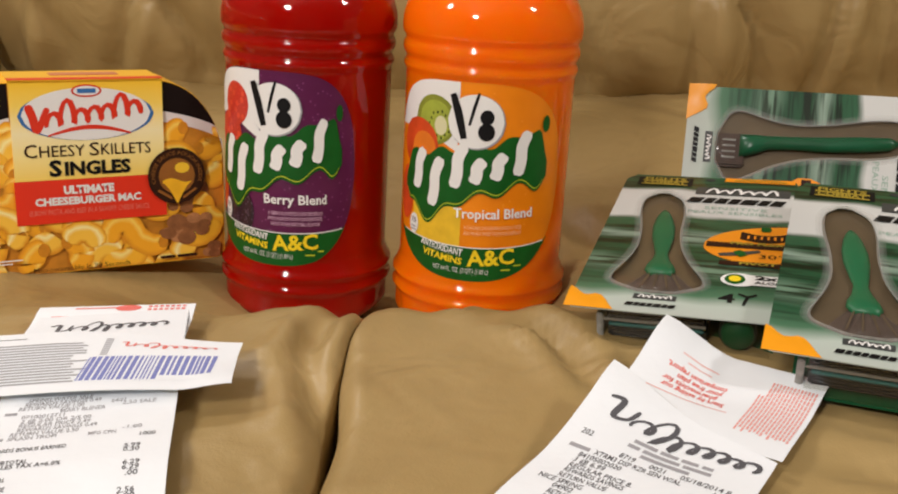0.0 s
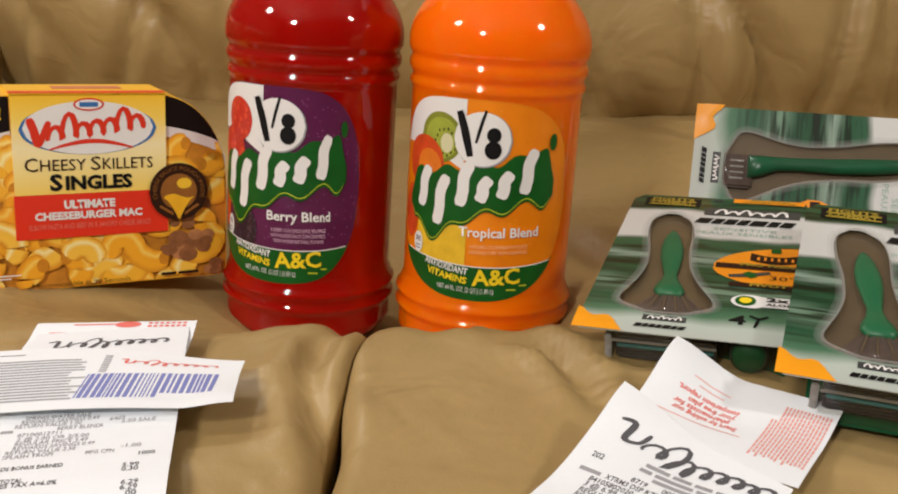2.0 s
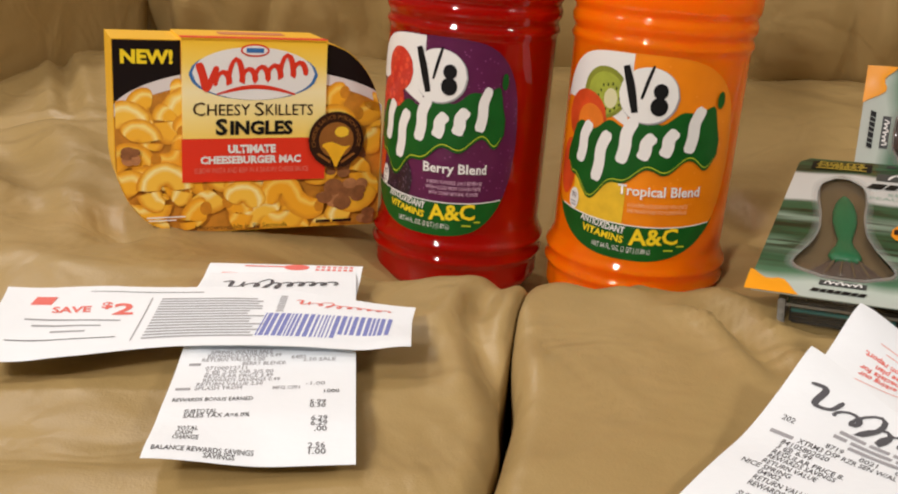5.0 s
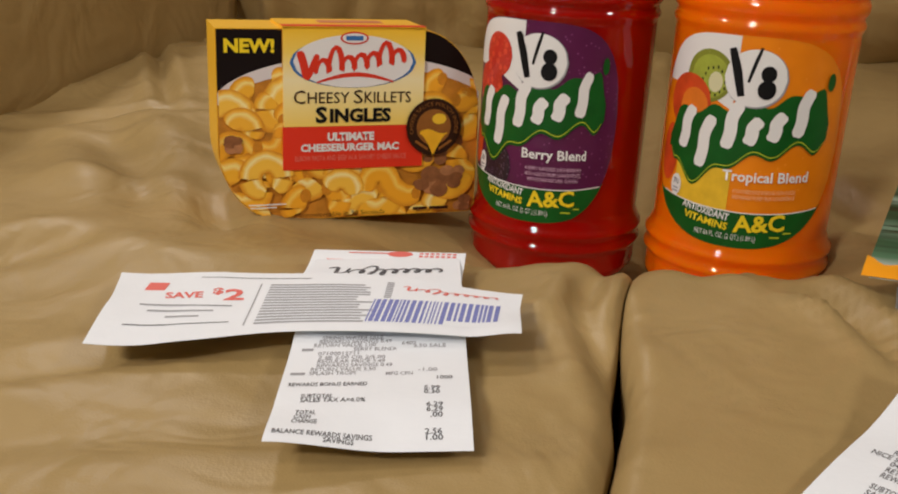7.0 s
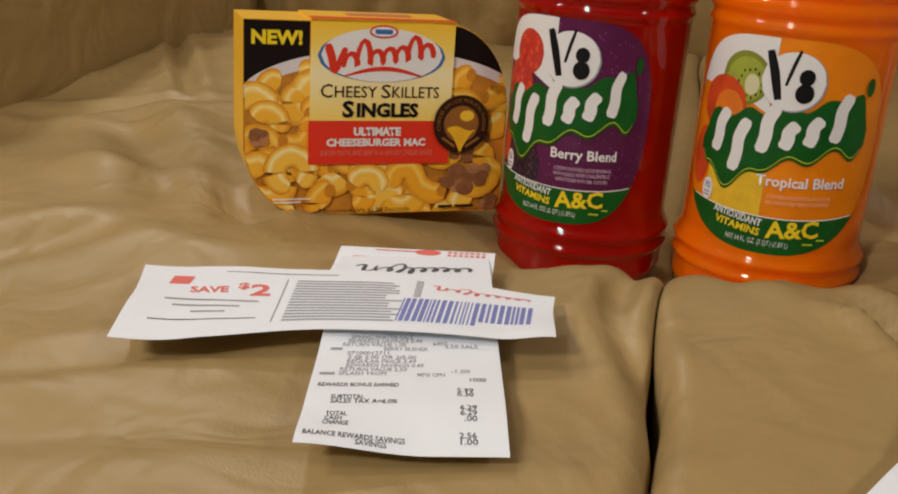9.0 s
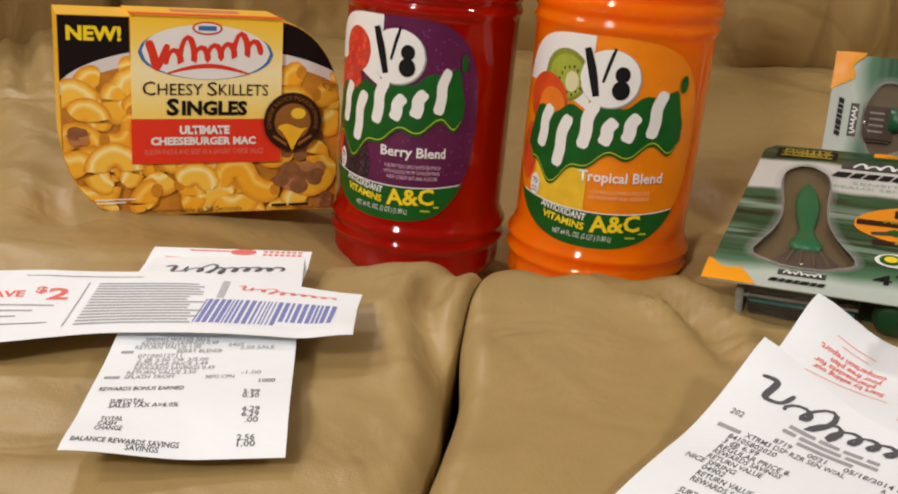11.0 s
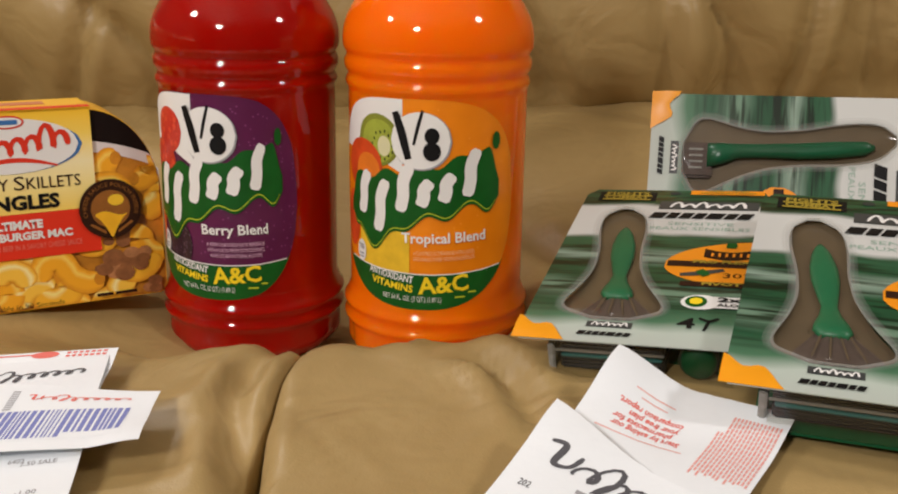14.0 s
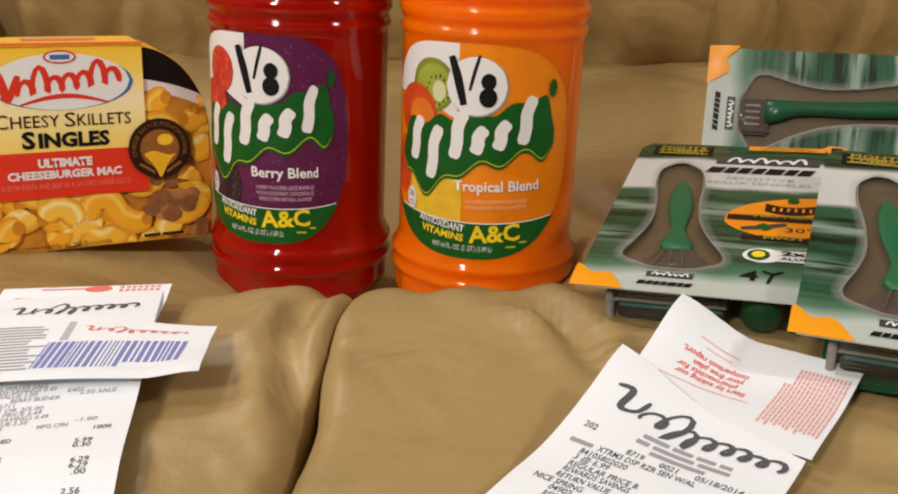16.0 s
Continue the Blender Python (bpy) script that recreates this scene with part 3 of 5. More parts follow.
    # the lettering
    L = 0.0010
    part("lettering", words("lettering", "Berry Blend" if berry else "Tropical Blend", M, 0.0165, 0.0455, 0.0088, WHITE_PRINT, L, 2, 0.042 if berry else 0.050, thick=0.0002), lb)
    small = PINK_PRINT if berry else PEACH_PRINT
    rows = ["A BERRY FLAVORED JUICE BEVERAGE", "WITH 4 JUICES FROM CONCENTRATE,", "WITH OTHER NATURAL FLAVORS"] if berry else ["A FLAVORED JUICE BEVERAGE WITH 3 JUICES", "AND MANGO PUREE* FROM CONCENTRATE"]
    for k, row in enumerate(rows):
        part("lettering", words("lettering", row, M, 0.0165, 0.0365 - 0.0036 * k, 0.0034, small, L, 2, 0.036 if k < 2 else 0.032), lb)
    part("lettering", words("lettering", "ANTIOXIDANT", M, -0.0165, 0.0205, 0.0062, WHITE_PRINT, L, -6, 0.030, thick=0.00015), lb)
    part("lettering", words("lettering", "VITAMINS", M, -0.0155, 0.0145, 0.0062, YELLOW_PRINT, L, -6, 0.028, thick=0.0002), lb)
    part("lettering", words("lettering", "A&C", M, 0.0165, 0.0165, 0.0145, YELLOW_PRINT, L, 5, 0.030, thick=0.0004), lb)
    part("lettering", words("lettering", "NET 64 FL. OZ. (2 QT.) (1.89 L)", M, -0.003, 0.0072, 0.0046, WHITE_PRINT, L, 0, 0.036), lb)
    part("small_print", bars("small_print", M, [(0.023, 0.029, 0.0088), (0.031, 0.036, 0.0115)], LIME_PRINT, L, 0.0011), lb)
    kc = part("calorie_mark", oval("calorie_mark", M, -0.0395, 0.0315, 0.0042, 0.0068, WHITE_PRINT, 0.0008), lb)
    part("lettering", words("lettering", "70", M, -0.0395, 0.0335, 0.0050, INK, 0.0011), kc)
    part("small_print", bars("small_print", M, [(-0.042, -0.037, 0.0295), (-0.042, -0.037, 0.0275)], INK_SOFT, 0.0011, 0.0009), kc)
    return th


red = bottle((-0.1045, 0.673, 0.4010), 3.0, -17.5, RED_JUICE, "large clear plastic bottle of red berry juice with a purple label", PURPLE, True)
orange = bottle((0.0190, 0.655, 0.3980), 2.6, -12.0, ORANGE_JUICE, "large clear plastic bottle of orange tropical juice with an orange label", ORANGE_LABEL, False)

# ---- dinner carton ----
CARD_YELLOW = material("yellow card print", (0.93, 0.52, 0.025), 0.42, vary=0.06, scale=30, coat=0.1)
PANEL_RED = material("red panel print", (0.78, 0.035, 0.012), 0.4, vary=0.08, scale=40)
CARD_BLACK = material("dark brown card print", (0.007, 0.003, 0.003), 0.45, spec=0.25)
PLATE = material("white plate print", (0.72, 0.67, 0.66), 0.4)
SAUCE = material("cheese sauce print", (0.56, 0.22, 0.02), 0.42, vary=0.5, scale=90)
PASTA = [material("pasta print", c, 0.4, vary=0.22, scale=130) for c in ((0.95, 0.54, 0.035), (0.95, 0.46, 0.02), (0.95, 0.62, 0.09))]
BEEF = material("minced beef print", (0.26, 0.10, 0.035), 0.5, vary=0.6, scale=220)
BLUE_PRINT = material("blue print", (0.04, 0.16, 0.42), 0.4)
RED_PRINT = material("bright red print", (0.70, 0.035, 0.012), 0.4)
BROWN_PRINT = material("brown print", (0.030, 0.010, 0.005), 0.45, spec=0.25)
CARAMEL = material("caramel print", (0.30, 0.11, 0.02), 0.42, vary=0.3, scale=120)


def panel_material():
    """A panel that fades from yellow at its rims to cream across its middle."""
    m = material("cream to yellow panel print", (0.86, 0.6, 0.1), 0.4, coat=0.1)
    nt, b = m.node_tree, m.node_tree.nodes["Principled BSDF"]
    at = nt.nodes.new("ShaderNodeTexCoord")
    sep = nt.nodes.new("ShaderNodeSeparateXYZ")
    ramp = nt.nodes.new("ShaderNodeValToRGB")
    rng = nt.nodes.new("ShaderNodeMapRange")
    rng.inputs[1].default_value, rng.inputs[2].default_value = 0.058, 0.1245
    e = ramp.color_ramp.elements
    e[0].position, e[0].color = 0.0, (0.95, 0.64, 0.08, 1)
    e[1].position, e[1].color = 1.0, (0.94, 0.56, 0.03, 1)
    for p, c in ((0.30, (0.95, 0.78, 0.30, 1)), (0.52, (0.95, 0.84, 0.48, 1)), (0.78, (0.95, 0.68, 0.12, 1))):
        k = e.new(p)
        k.color = c
    nt.links.new(at.outputs["Object"], sep.inputs[0])
    nt.links.new(sep.outputs[1], rng.inputs[0])
    nt.links.new(rng.outputs[0], ramp.inputs[0])
    nt.links.new(ramp.outputs[0], b.inputs["Base Color"])
    return m


PANEL = panel_material()
carton = thing("dinner_carton", pose(-0.3050, 0.5775, 0.4555, 88.0, 3.8, 28.5) @ pose(-0.0055, -0.003, 0), "yellow and black carton of cheeseburger pasta standing on the sofa", "food box")
BW, BH, BD = 0.1735, 0.1240, 0.047


def carton_low(u):
    if u < 0.042:
        return 0.052 - 0.052 * math.sqrt(max(0, 1 - ((0.042 - u) / 0.042) ** 2))
    return 0.003 * smooth(BW - 0.004, BW, u)


def carton_high(u):
    if u < BW - 0.044:
        return BH
    return 0.066 + (BH - 0.066) * math.sqrt(max(0, 1 - ((u - BW + 0.044) / 0.044) ** 2))


def front(u, v, lift):
    return (u, v, 0.0002 + lift)


us = [BW * (0.5 - 0.5 * math.cos(math.pi * i / 48)) for i in range(49)]
outline = [(u, carton_low(u)) for u in us] + [(u, carton_high(u)) for u in reversed(us)]
outline = [p for k, p in enumerate(outline) if math.dist(p, outline[k - 1]) > 1e-5]
box = part("box", prism("box", outline, -BD, 0.0, CARD_YELLOW), carton)
part("pasta_ground", sheet("pasta_ground", front, 0.0005, BW - 0.0005, lambda u: carton_low(u) + 0.0005, lambda u: carton_high(u) - 0.0005, SAUCE, 0.0, 70, 6), box, "picture of sauced pasta")


def rim(u):
    return 0.0765 + 0.031 * math.sqrt(max(0, 1 - ((u - 0.090) / 0.0925) ** 2)) - 0.004


part("dark_corner", sheet("dark_corner", front, 0.0006, 0.0405, lambda u: rim(u) + 0.004, BH - 0.0006, CARD_BLACK, 0.0003, 20, 4), box)
part("dark_corner", sheet("dark_corner", front, 0.1335, BW - 0.0006, lambda u: min(rim(u) + 0.004, carton_high(u) - 0.0008), lambda u: carton_high(u) - 0.0006, CARD_BLACK, 0.0003, 24, 4), box)
part("plate_rim", sheet("plate_rim", front, 0.0006, 0.0405, lambda u: rim(u) - 0.004, lambda u: rim(u) + 0.004, PLATE, 0.0004, 20, 3), box)
part("plate_rim", sheet("plate_rim", front, 0.1335, BW - 0.0008, lambda u: rim(u) - 0.003, lambda u: min(rim(u) + 0.004, carton_high(u) - 0.0004), PLATE, 0.0004, 20, 3), box)


def pasta_material(name, edge, body, light):
    """Printed tube of pasta, lit along its back: the ramp runs across the tube."""
    m = material(name, body, 0.42, coat=0.1)
    nt, b = m.node_tree, m.node_tree.nodes["Principled BSDF"]
    at = nt.nodes.new("ShaderNodeTexCoord")
    sep = nt.nodes.new("ShaderNodeSeparateXYZ")
    wob = nt.nodes.new("ShaderNodeTexNoise")
    wob.inputs["Scale"].default_value, wob.inputs["Detail"].default_value = 150, 4
    add = nt.nodes.new("ShaderNodeMath")
    add.operation = "MULTIPLY_ADD"
    add.inputs[1].default_value = 0.22
    off = nt.nodes.new("ShaderNodeMath")
    off.operation = "SUBTRACT"
    off.inputs[1].default_value = 0.11
    ramp = nt.nodes.new("ShaderNodeValToRGB")
    e = ramp.color_ramp.elements
    e[0].position, e[0].color = 0.02, (*edge, 1)
    e[1].position, e[1].color = 0.99, (*edge, 1)
    for p, c in ((0.22, body), (0.55, body), (0.72, light), (0.86, body)):
        k = e.new(p)
        k.color = (*c, 1)
    nt.links.new(at.outputs["UV"], sep.inputs[0])
    nt.links.new(at.outputs["Object"], wob.inputs["Vector"])
    nt.links.new(wob.outputs["Fac"], add.inputs[0])
    nt.links.new(sep.outputs[0], add.inputs[2])
    nt.links.new(add.outputs[0], off.inputs[0])
    nt.links.new(off.outputs[0], ramp.inputs[0])
    nt.links.new(ramp.outputs[0], b.inputs["Base Color"])
    return m


NOODLES = [pasta_material("pasta print", (0.74, 0.30, 0.018), c, l) for c, l in (((0.93, 0.48, 0.030), (0.98, 0.78, 0.26)), ((0.92, 0.42, 0.02), (0.98, 0.66, 0.12)), ((0.95, 0.56, 0.06), (0.98, 0.84, 0.38)))]
NOODLE_HOLE = material("pasta hollow print", (0.62, 0.24, 0.015), 0.45, vary=0.3, scale=200)


def noodle(path, wide, k):
    """One piece of macaroni in the picture, kept inside the carton's outline."""
    n, rows = len(path), 7
    verts, across = [], []
    lift = 0.0005 + 0.00004 * k
    for i, (a, b, _) in enumerate(path):
        a0, b0, _ = path[max(0, i - 1)]
        a1, b1, _ = path[min(n - 1, i + 1)]
        l = math.hypot(a1 - a0, b1 - b0) or 1
        nx, ny = -(b1 - b0) / l, (a1 - a0) / l
        if ny < 0:
            nx, ny = -nx, -ny
        f = i / (n - 1)
        w = wide / 2 * math.sqrt(max(0.12, 1 - max(0.0, (abs(f - 0.5) - 0.30) / 0.20) ** 2 * 0.8))
        for j in range(rows):
            s_ = -1 + 2 * j / (rows - 1)
            u = min(BW - 0.0012, max(0.0012, a + nx * w * s_))
            v = min(carton_high(u) - 0.0012, max(carton_low(u) + 0.0012, b + ny * w * s_))
            verts.append(front(u, v, lift))
            across.append(j / (rows - 1))
    me = mesh_of("macaroni_picture", verts, grid_faces(n, rows), NOODLES[k % 3], False)
    uv = me.uv_layers.new(name="across")
    for loop in me.loops:
        uv.data[loop.index].uv = (across[loop.vertex_index], 0.5)
    ob = part("macaroni_picture", me, box)
    end = path[-2]
    if k % 3 == 1 and 0.008 < end[0] < BW - 0.008 and carton_low(end[0]) + 0.006 < end[1] < carton_high(end[0]) - 0.006:
        part("macaroni_hole", oval("macaroni_hole", front, end[0], end[1], wide * 0.22, wide * 0.27, NOODLE_HOLE, lift + 0.00002, 12), ob)


def beef(cu, cv, k, size=1.0):
    for j in range(6):
        part("beef_picture", oval("beef_picture", front, min(BW - 0.008, max(0.008, cu + rng.uniform(-0.006, 0.006) * size)), cv + rng.uniform(-0.004, 0.004) * size, rng.uniform(0.0028, 0.0055) * size, rng.uniform(0.0022, 0.0040) * size,
                                  BEEF if j % 3 else BEEF_LIGHT, 0.0005 + 0.00004 * k + 0.000006 * j, 12), box)


rng = random.Random(11)
BEEF_LIGHT = material("browned beef print", (0.44, 0.19, 0.075), 0.5, vary=0.5, scale=260)
spots = []
for _ in range(2500):
    cu, cv = rng.uniform(0.004, BW - 0.004), rng.uniform(0.004, 0.098)
    if 0.050 < cu < 0.124 and cv > 0.040 or cv > rim(cu) - 0.007 or cv < carton_low(cu) + 0.005 or cv > carton_high(cu) - 0.007:
        continue
    if all(math.hypot(cu - a, cv - b) > 0.0132 for a, b in spots):
        spots.append((cu, cv))
spots.sort(key=lambda p: -p[1] + rng.uniform(-0.012, 0.012))
for k, (cu, cv) in enumerate(spots):
    if k % 9 == 5:
        beef(cu, cv, k)
    else:
        a0, turn_, r = rng.uniform(0, 6.28), rng.uniform(1.7, 3.4) * rng.choice((-1, 1)), rng.uniform(0.0075, 0.0110)
        mid = a0 + turn_ / 2
        arc = [(cu + r * (math.cos(a0 + turn_ * i / 6) - 0.5 * math.cos(mid)), min(rim(min(BW, max(0, cu))) - 0.005, cv + r * (math.sin(a0 + turn_ * i / 6) - 0.5 * math.sin(mid)))) for i in range(7)]
        noodle(ribbon(arc, 0.01, 3), rng.uniform(0.0150, 0.0190), k)
top = len(spots)
# the pieces that stand out in front: a ring, a long curl, and crumbs of beef
noodle(ribbon([(0.030 + 0.0105 * math.cos(a), 0.0300 + 0.0105 * math.sin(a)) for a in np.linspace(-1.0, 4.6, 10)], 0.01, 3), 0.0150, top + 3)
noodle(ribbon([(0.0960, 0.0180), (0.0985, 0.0285), (0.1080, 0.0300), (0.1140, 0.0200), (0.1235, 0.0140), (0.1320, 0.0160)], 0.01, 4), 0.0155, top + 5)
noodle(ribbon([(0.0700, 0.0210), (0.0760, 0.0270), (0.0850, 0.0250), (0.0880, 0.0165)], 0.01, 4), 0.0150, top + 6)
beef(0.1420, 0.0230, top + 7, 1.5)
beef(0.1530, 0.0260, top + 8, 1.2)
beef(0.0090, 0.0530, top + 8, 1.0)

PL = 0.0032
pn = part("front_panel", prism("front_panel", [(0.0410, 0.0627), (0.1330, 0.0627), (0.1330, BH + 0.0015), (0.0410, BH + 0.0015)], 0.0, PL, PANEL), carton, "yellow and cream title panel")
part("red_band", prism("red_band", [(0.0405, 0.0345), (0.1335, 0.0345), (0.1335, 0.0625), (0.0405, 0.0625)], 0.0, PL + 0.0001, PANEL_RED), carton, "red band with white lettering")
part("panel_top", prism("panel_top", [(0.0405, -BD + 0.004), (0.1335, -BD + 0.004), (0.1335, PL), (0.0405, PL)], BH, BH + 0.0016, CARD_YELLOW, m=Matrix(((1, 0, 0, 0), (0, 0, 1, 0), (0, 1, 0, 0), (0, 0, 0, 1)))), carton)
part("top_stripe", prism("top_stripe", [(0.0405, -0.006), (0.1335, -0.006), (0.1335, PL - 0.001), (0.0405, PL - 0.001)], BH + 0.0017, BH + 0.0020, PANEL_RED, m=Matrix(((1, 0, 0, 0), (0, 0, 1, 0), (0, 1, 0, 0), (0, 0, 0, 1)))), carton)
part("top_mark", prism("top_mark", [(0.068, -0.030), (0.110, -0.030), (0.110, -0.018), (0.068, -0.018)], BH + 0.0017, BH + 0.0021, material("faded red print", (0.62, 0.20, 0.10), 0.45), m=Matrix(((1, 0, 0, 0), (0, 0, 1, 0), (0, 1, 0, 0), (0, 0, 0, 1)))), carton)
Q = PL + 0.0001
part("logo_ring", oval("logo_ring", front, 0.0860, 0.1035, 0.0410, 0.0160, BLUE_PRINT, Q, 40), pn)
part("logo_field", oval("logo_field", front, 0.0860, 0.1042, 0.0388, 0.0166, WHITE_PRINT, Q + 0.0002, 40), pn)
part("logo_mark", brush("logo_mark", front, ribbon([(0.0510, 0.1105), (0.0535, 0.1030), (0.0560, 0.0945), (0.0600, 0.1030), (0.0625, 0.1085)], 0.0050), RED_PRINT, Q + 0.0004, 0.7), pn)
part("logo_mark", brush("logo_mark", front, loops(0.0615, 0.0965, 0.1185, 0.1035, [(0.0080, 0.0), (0.0150, 0.0), (0.0080, 0.0), (0.0085, 0.0), (0.0085, 0.0), (0.0140, 0.0), (0.0085, 0.0)], 0.0036, 0.15, 0.22), RED_PRINT, Q + 0.0005, 0.7), pn)
part("logo_swoosh", sheet("logo_swoosh", front, 0.062, 0.112, lambda u: 0.0905 + 0.004 * math.sin((u - 0.062) * 62), lambda u: 0.0915 + 0.0058 * math.sin((u - 0.062) * 62), RED_PRINT, Q + 0.0004, 24, 2), pn)
part("maker_mark", oval("maker_mark", front, 0.0860, 0.1188, 0.0092, 0.0040, RED_PRINT, Q + 0.0006, 24), pn)
part("maker_mark", oval("maker_mark", front, 0.0860, 0.1188, 0.0080, 0.0030, WHITE_PRINT, Q + 0.0008, 24), pn)
part("maker_mark", bars("maker_mark", front, [(0.0805, 0.0915, 0.1188)], BLUE_PRINT, Q + 0.0010, 0.0028), pn)
for text, u, v, size, wide, mat, bold in (("C", 0.0510, 0.0812, 0.0122, 0.0075, BROWN_PRINT, 0.0), ("HEESY", 0.0693, 0.0808, 0.0102, 0.0270, BROWN_PRINT, 0.0), ("S", 0.0890, 0.0812, 0.0122, 0.0060, BROWN_PRINT, 0.0), ("KILLETS", 0.1085, 0.0808, 0.0102, 0.0310, BROWN_PRINT, 0.0),
                                          ("S", 0.0650, 0.0697, 0.0140, 0.0075, BLACK_PRINT, 0.0005), ("INGLES", 0.0905, 0.0692, 0.0118, 0.0405, BLACK_PRINT, 0.0005),
                                          ("ULTIMATE", 0.0845, 0.0556, 0.0070, 0.0310, WHITE_PRINT, 0.0004), ("CHEESEBURGER MAC", 0.0843, 0.0486, 0.0066, 0.0652, WHITE_PRINT, 0.0003)):
    part("lettering", words("lettering", text, front, u, v, size, mat, Q + 0.0003, 0, wide, thick=bold), pn)
part("lettering", words("lettering", "ELBOW PASTA AND BEEF IN A SAVORY CHEESE SAUCE", front, 0.0850, 0.0418, 0.0050, material("faint red print", (0.82, 0.22, 0.16), 0.4), Q + 0.0003, 0, 0.074), pn)
part("lettering", words("lettering", "NEW!", front, 0.0205, 0.1130, 0.0112, YELLOW_PRINT, 0.0008, 0, 0.031, thick=0.0005), box)
part("lettering", words("lettering", "Microwaveable in 90 Seconds", front, 0.078, 0.0042, 0.0044, CARD_BLACK, 0.0045, 0, 0.060), box)
part("small_print", bars("small_print", front, [(0.128, 0.138, 0.0052), (0.1395, 0.153, 0.0052)], BROWN_PRINT, 0.0045, 0.0020), box)
part("small_print", bars("small_print", front, [(0.018, 0.042, 0.0125), (0.019, 0.036, 0.0105)], WHITE_PRINT, 0.0045, 0.0008), box)
em = part("round_seal", oval("round_seal", front, 0.1405, 0.061, 0.0190, 0.0190, BROWN_PRINT, 0.0046, 40), carton, "round brown seal with a cheese picture")
part("seal_field", oval("seal_field", front, 0.1405, 0.061, 0.0120, 0.0120, CARAMEL, 0.0048, 30), em)
part("cheese_drop", sheet("cheese_drop", front, 0.1310, 0.1500, lambda u: 0.0565 - 0.015 * (1 - min(1, abs(u - 0.1405) / 0.0095)) ** 1.5, lambda u: 0.0582 + 0.0015 * math.sin((u - 0.131) * 300), PASTA[1], 0.0050, 20, 3), em)
part("cheese_drop", oval("cheese_drop", front, 0.1440, 0.0665, 0.0050, 0.0036, PASTA[0], 0.0051, 14), em)


def ringed(radius):
    def f(u, v, lift):
        a = math.pi / 2 - u / radius
        return (0.1405 + (radius + v) * math.cos(a), 0.061 + (radius + v) * math.sin(a), 0.0002 + lift)
    return f


part("lettering", words("lettering", "CHEESE SAUCE POUCH INSIDE", ringed(0.0155), 0, 0, 0.0036, CARAMEL, 0.0050, 0, 0.058), em)
part("small_print", bars("small_print", ringed(0.0155), [(-0.045, -0.034, 0), (0.034, 0.045, 0)], CARAMEL, 0.0050, 0.0018), em)


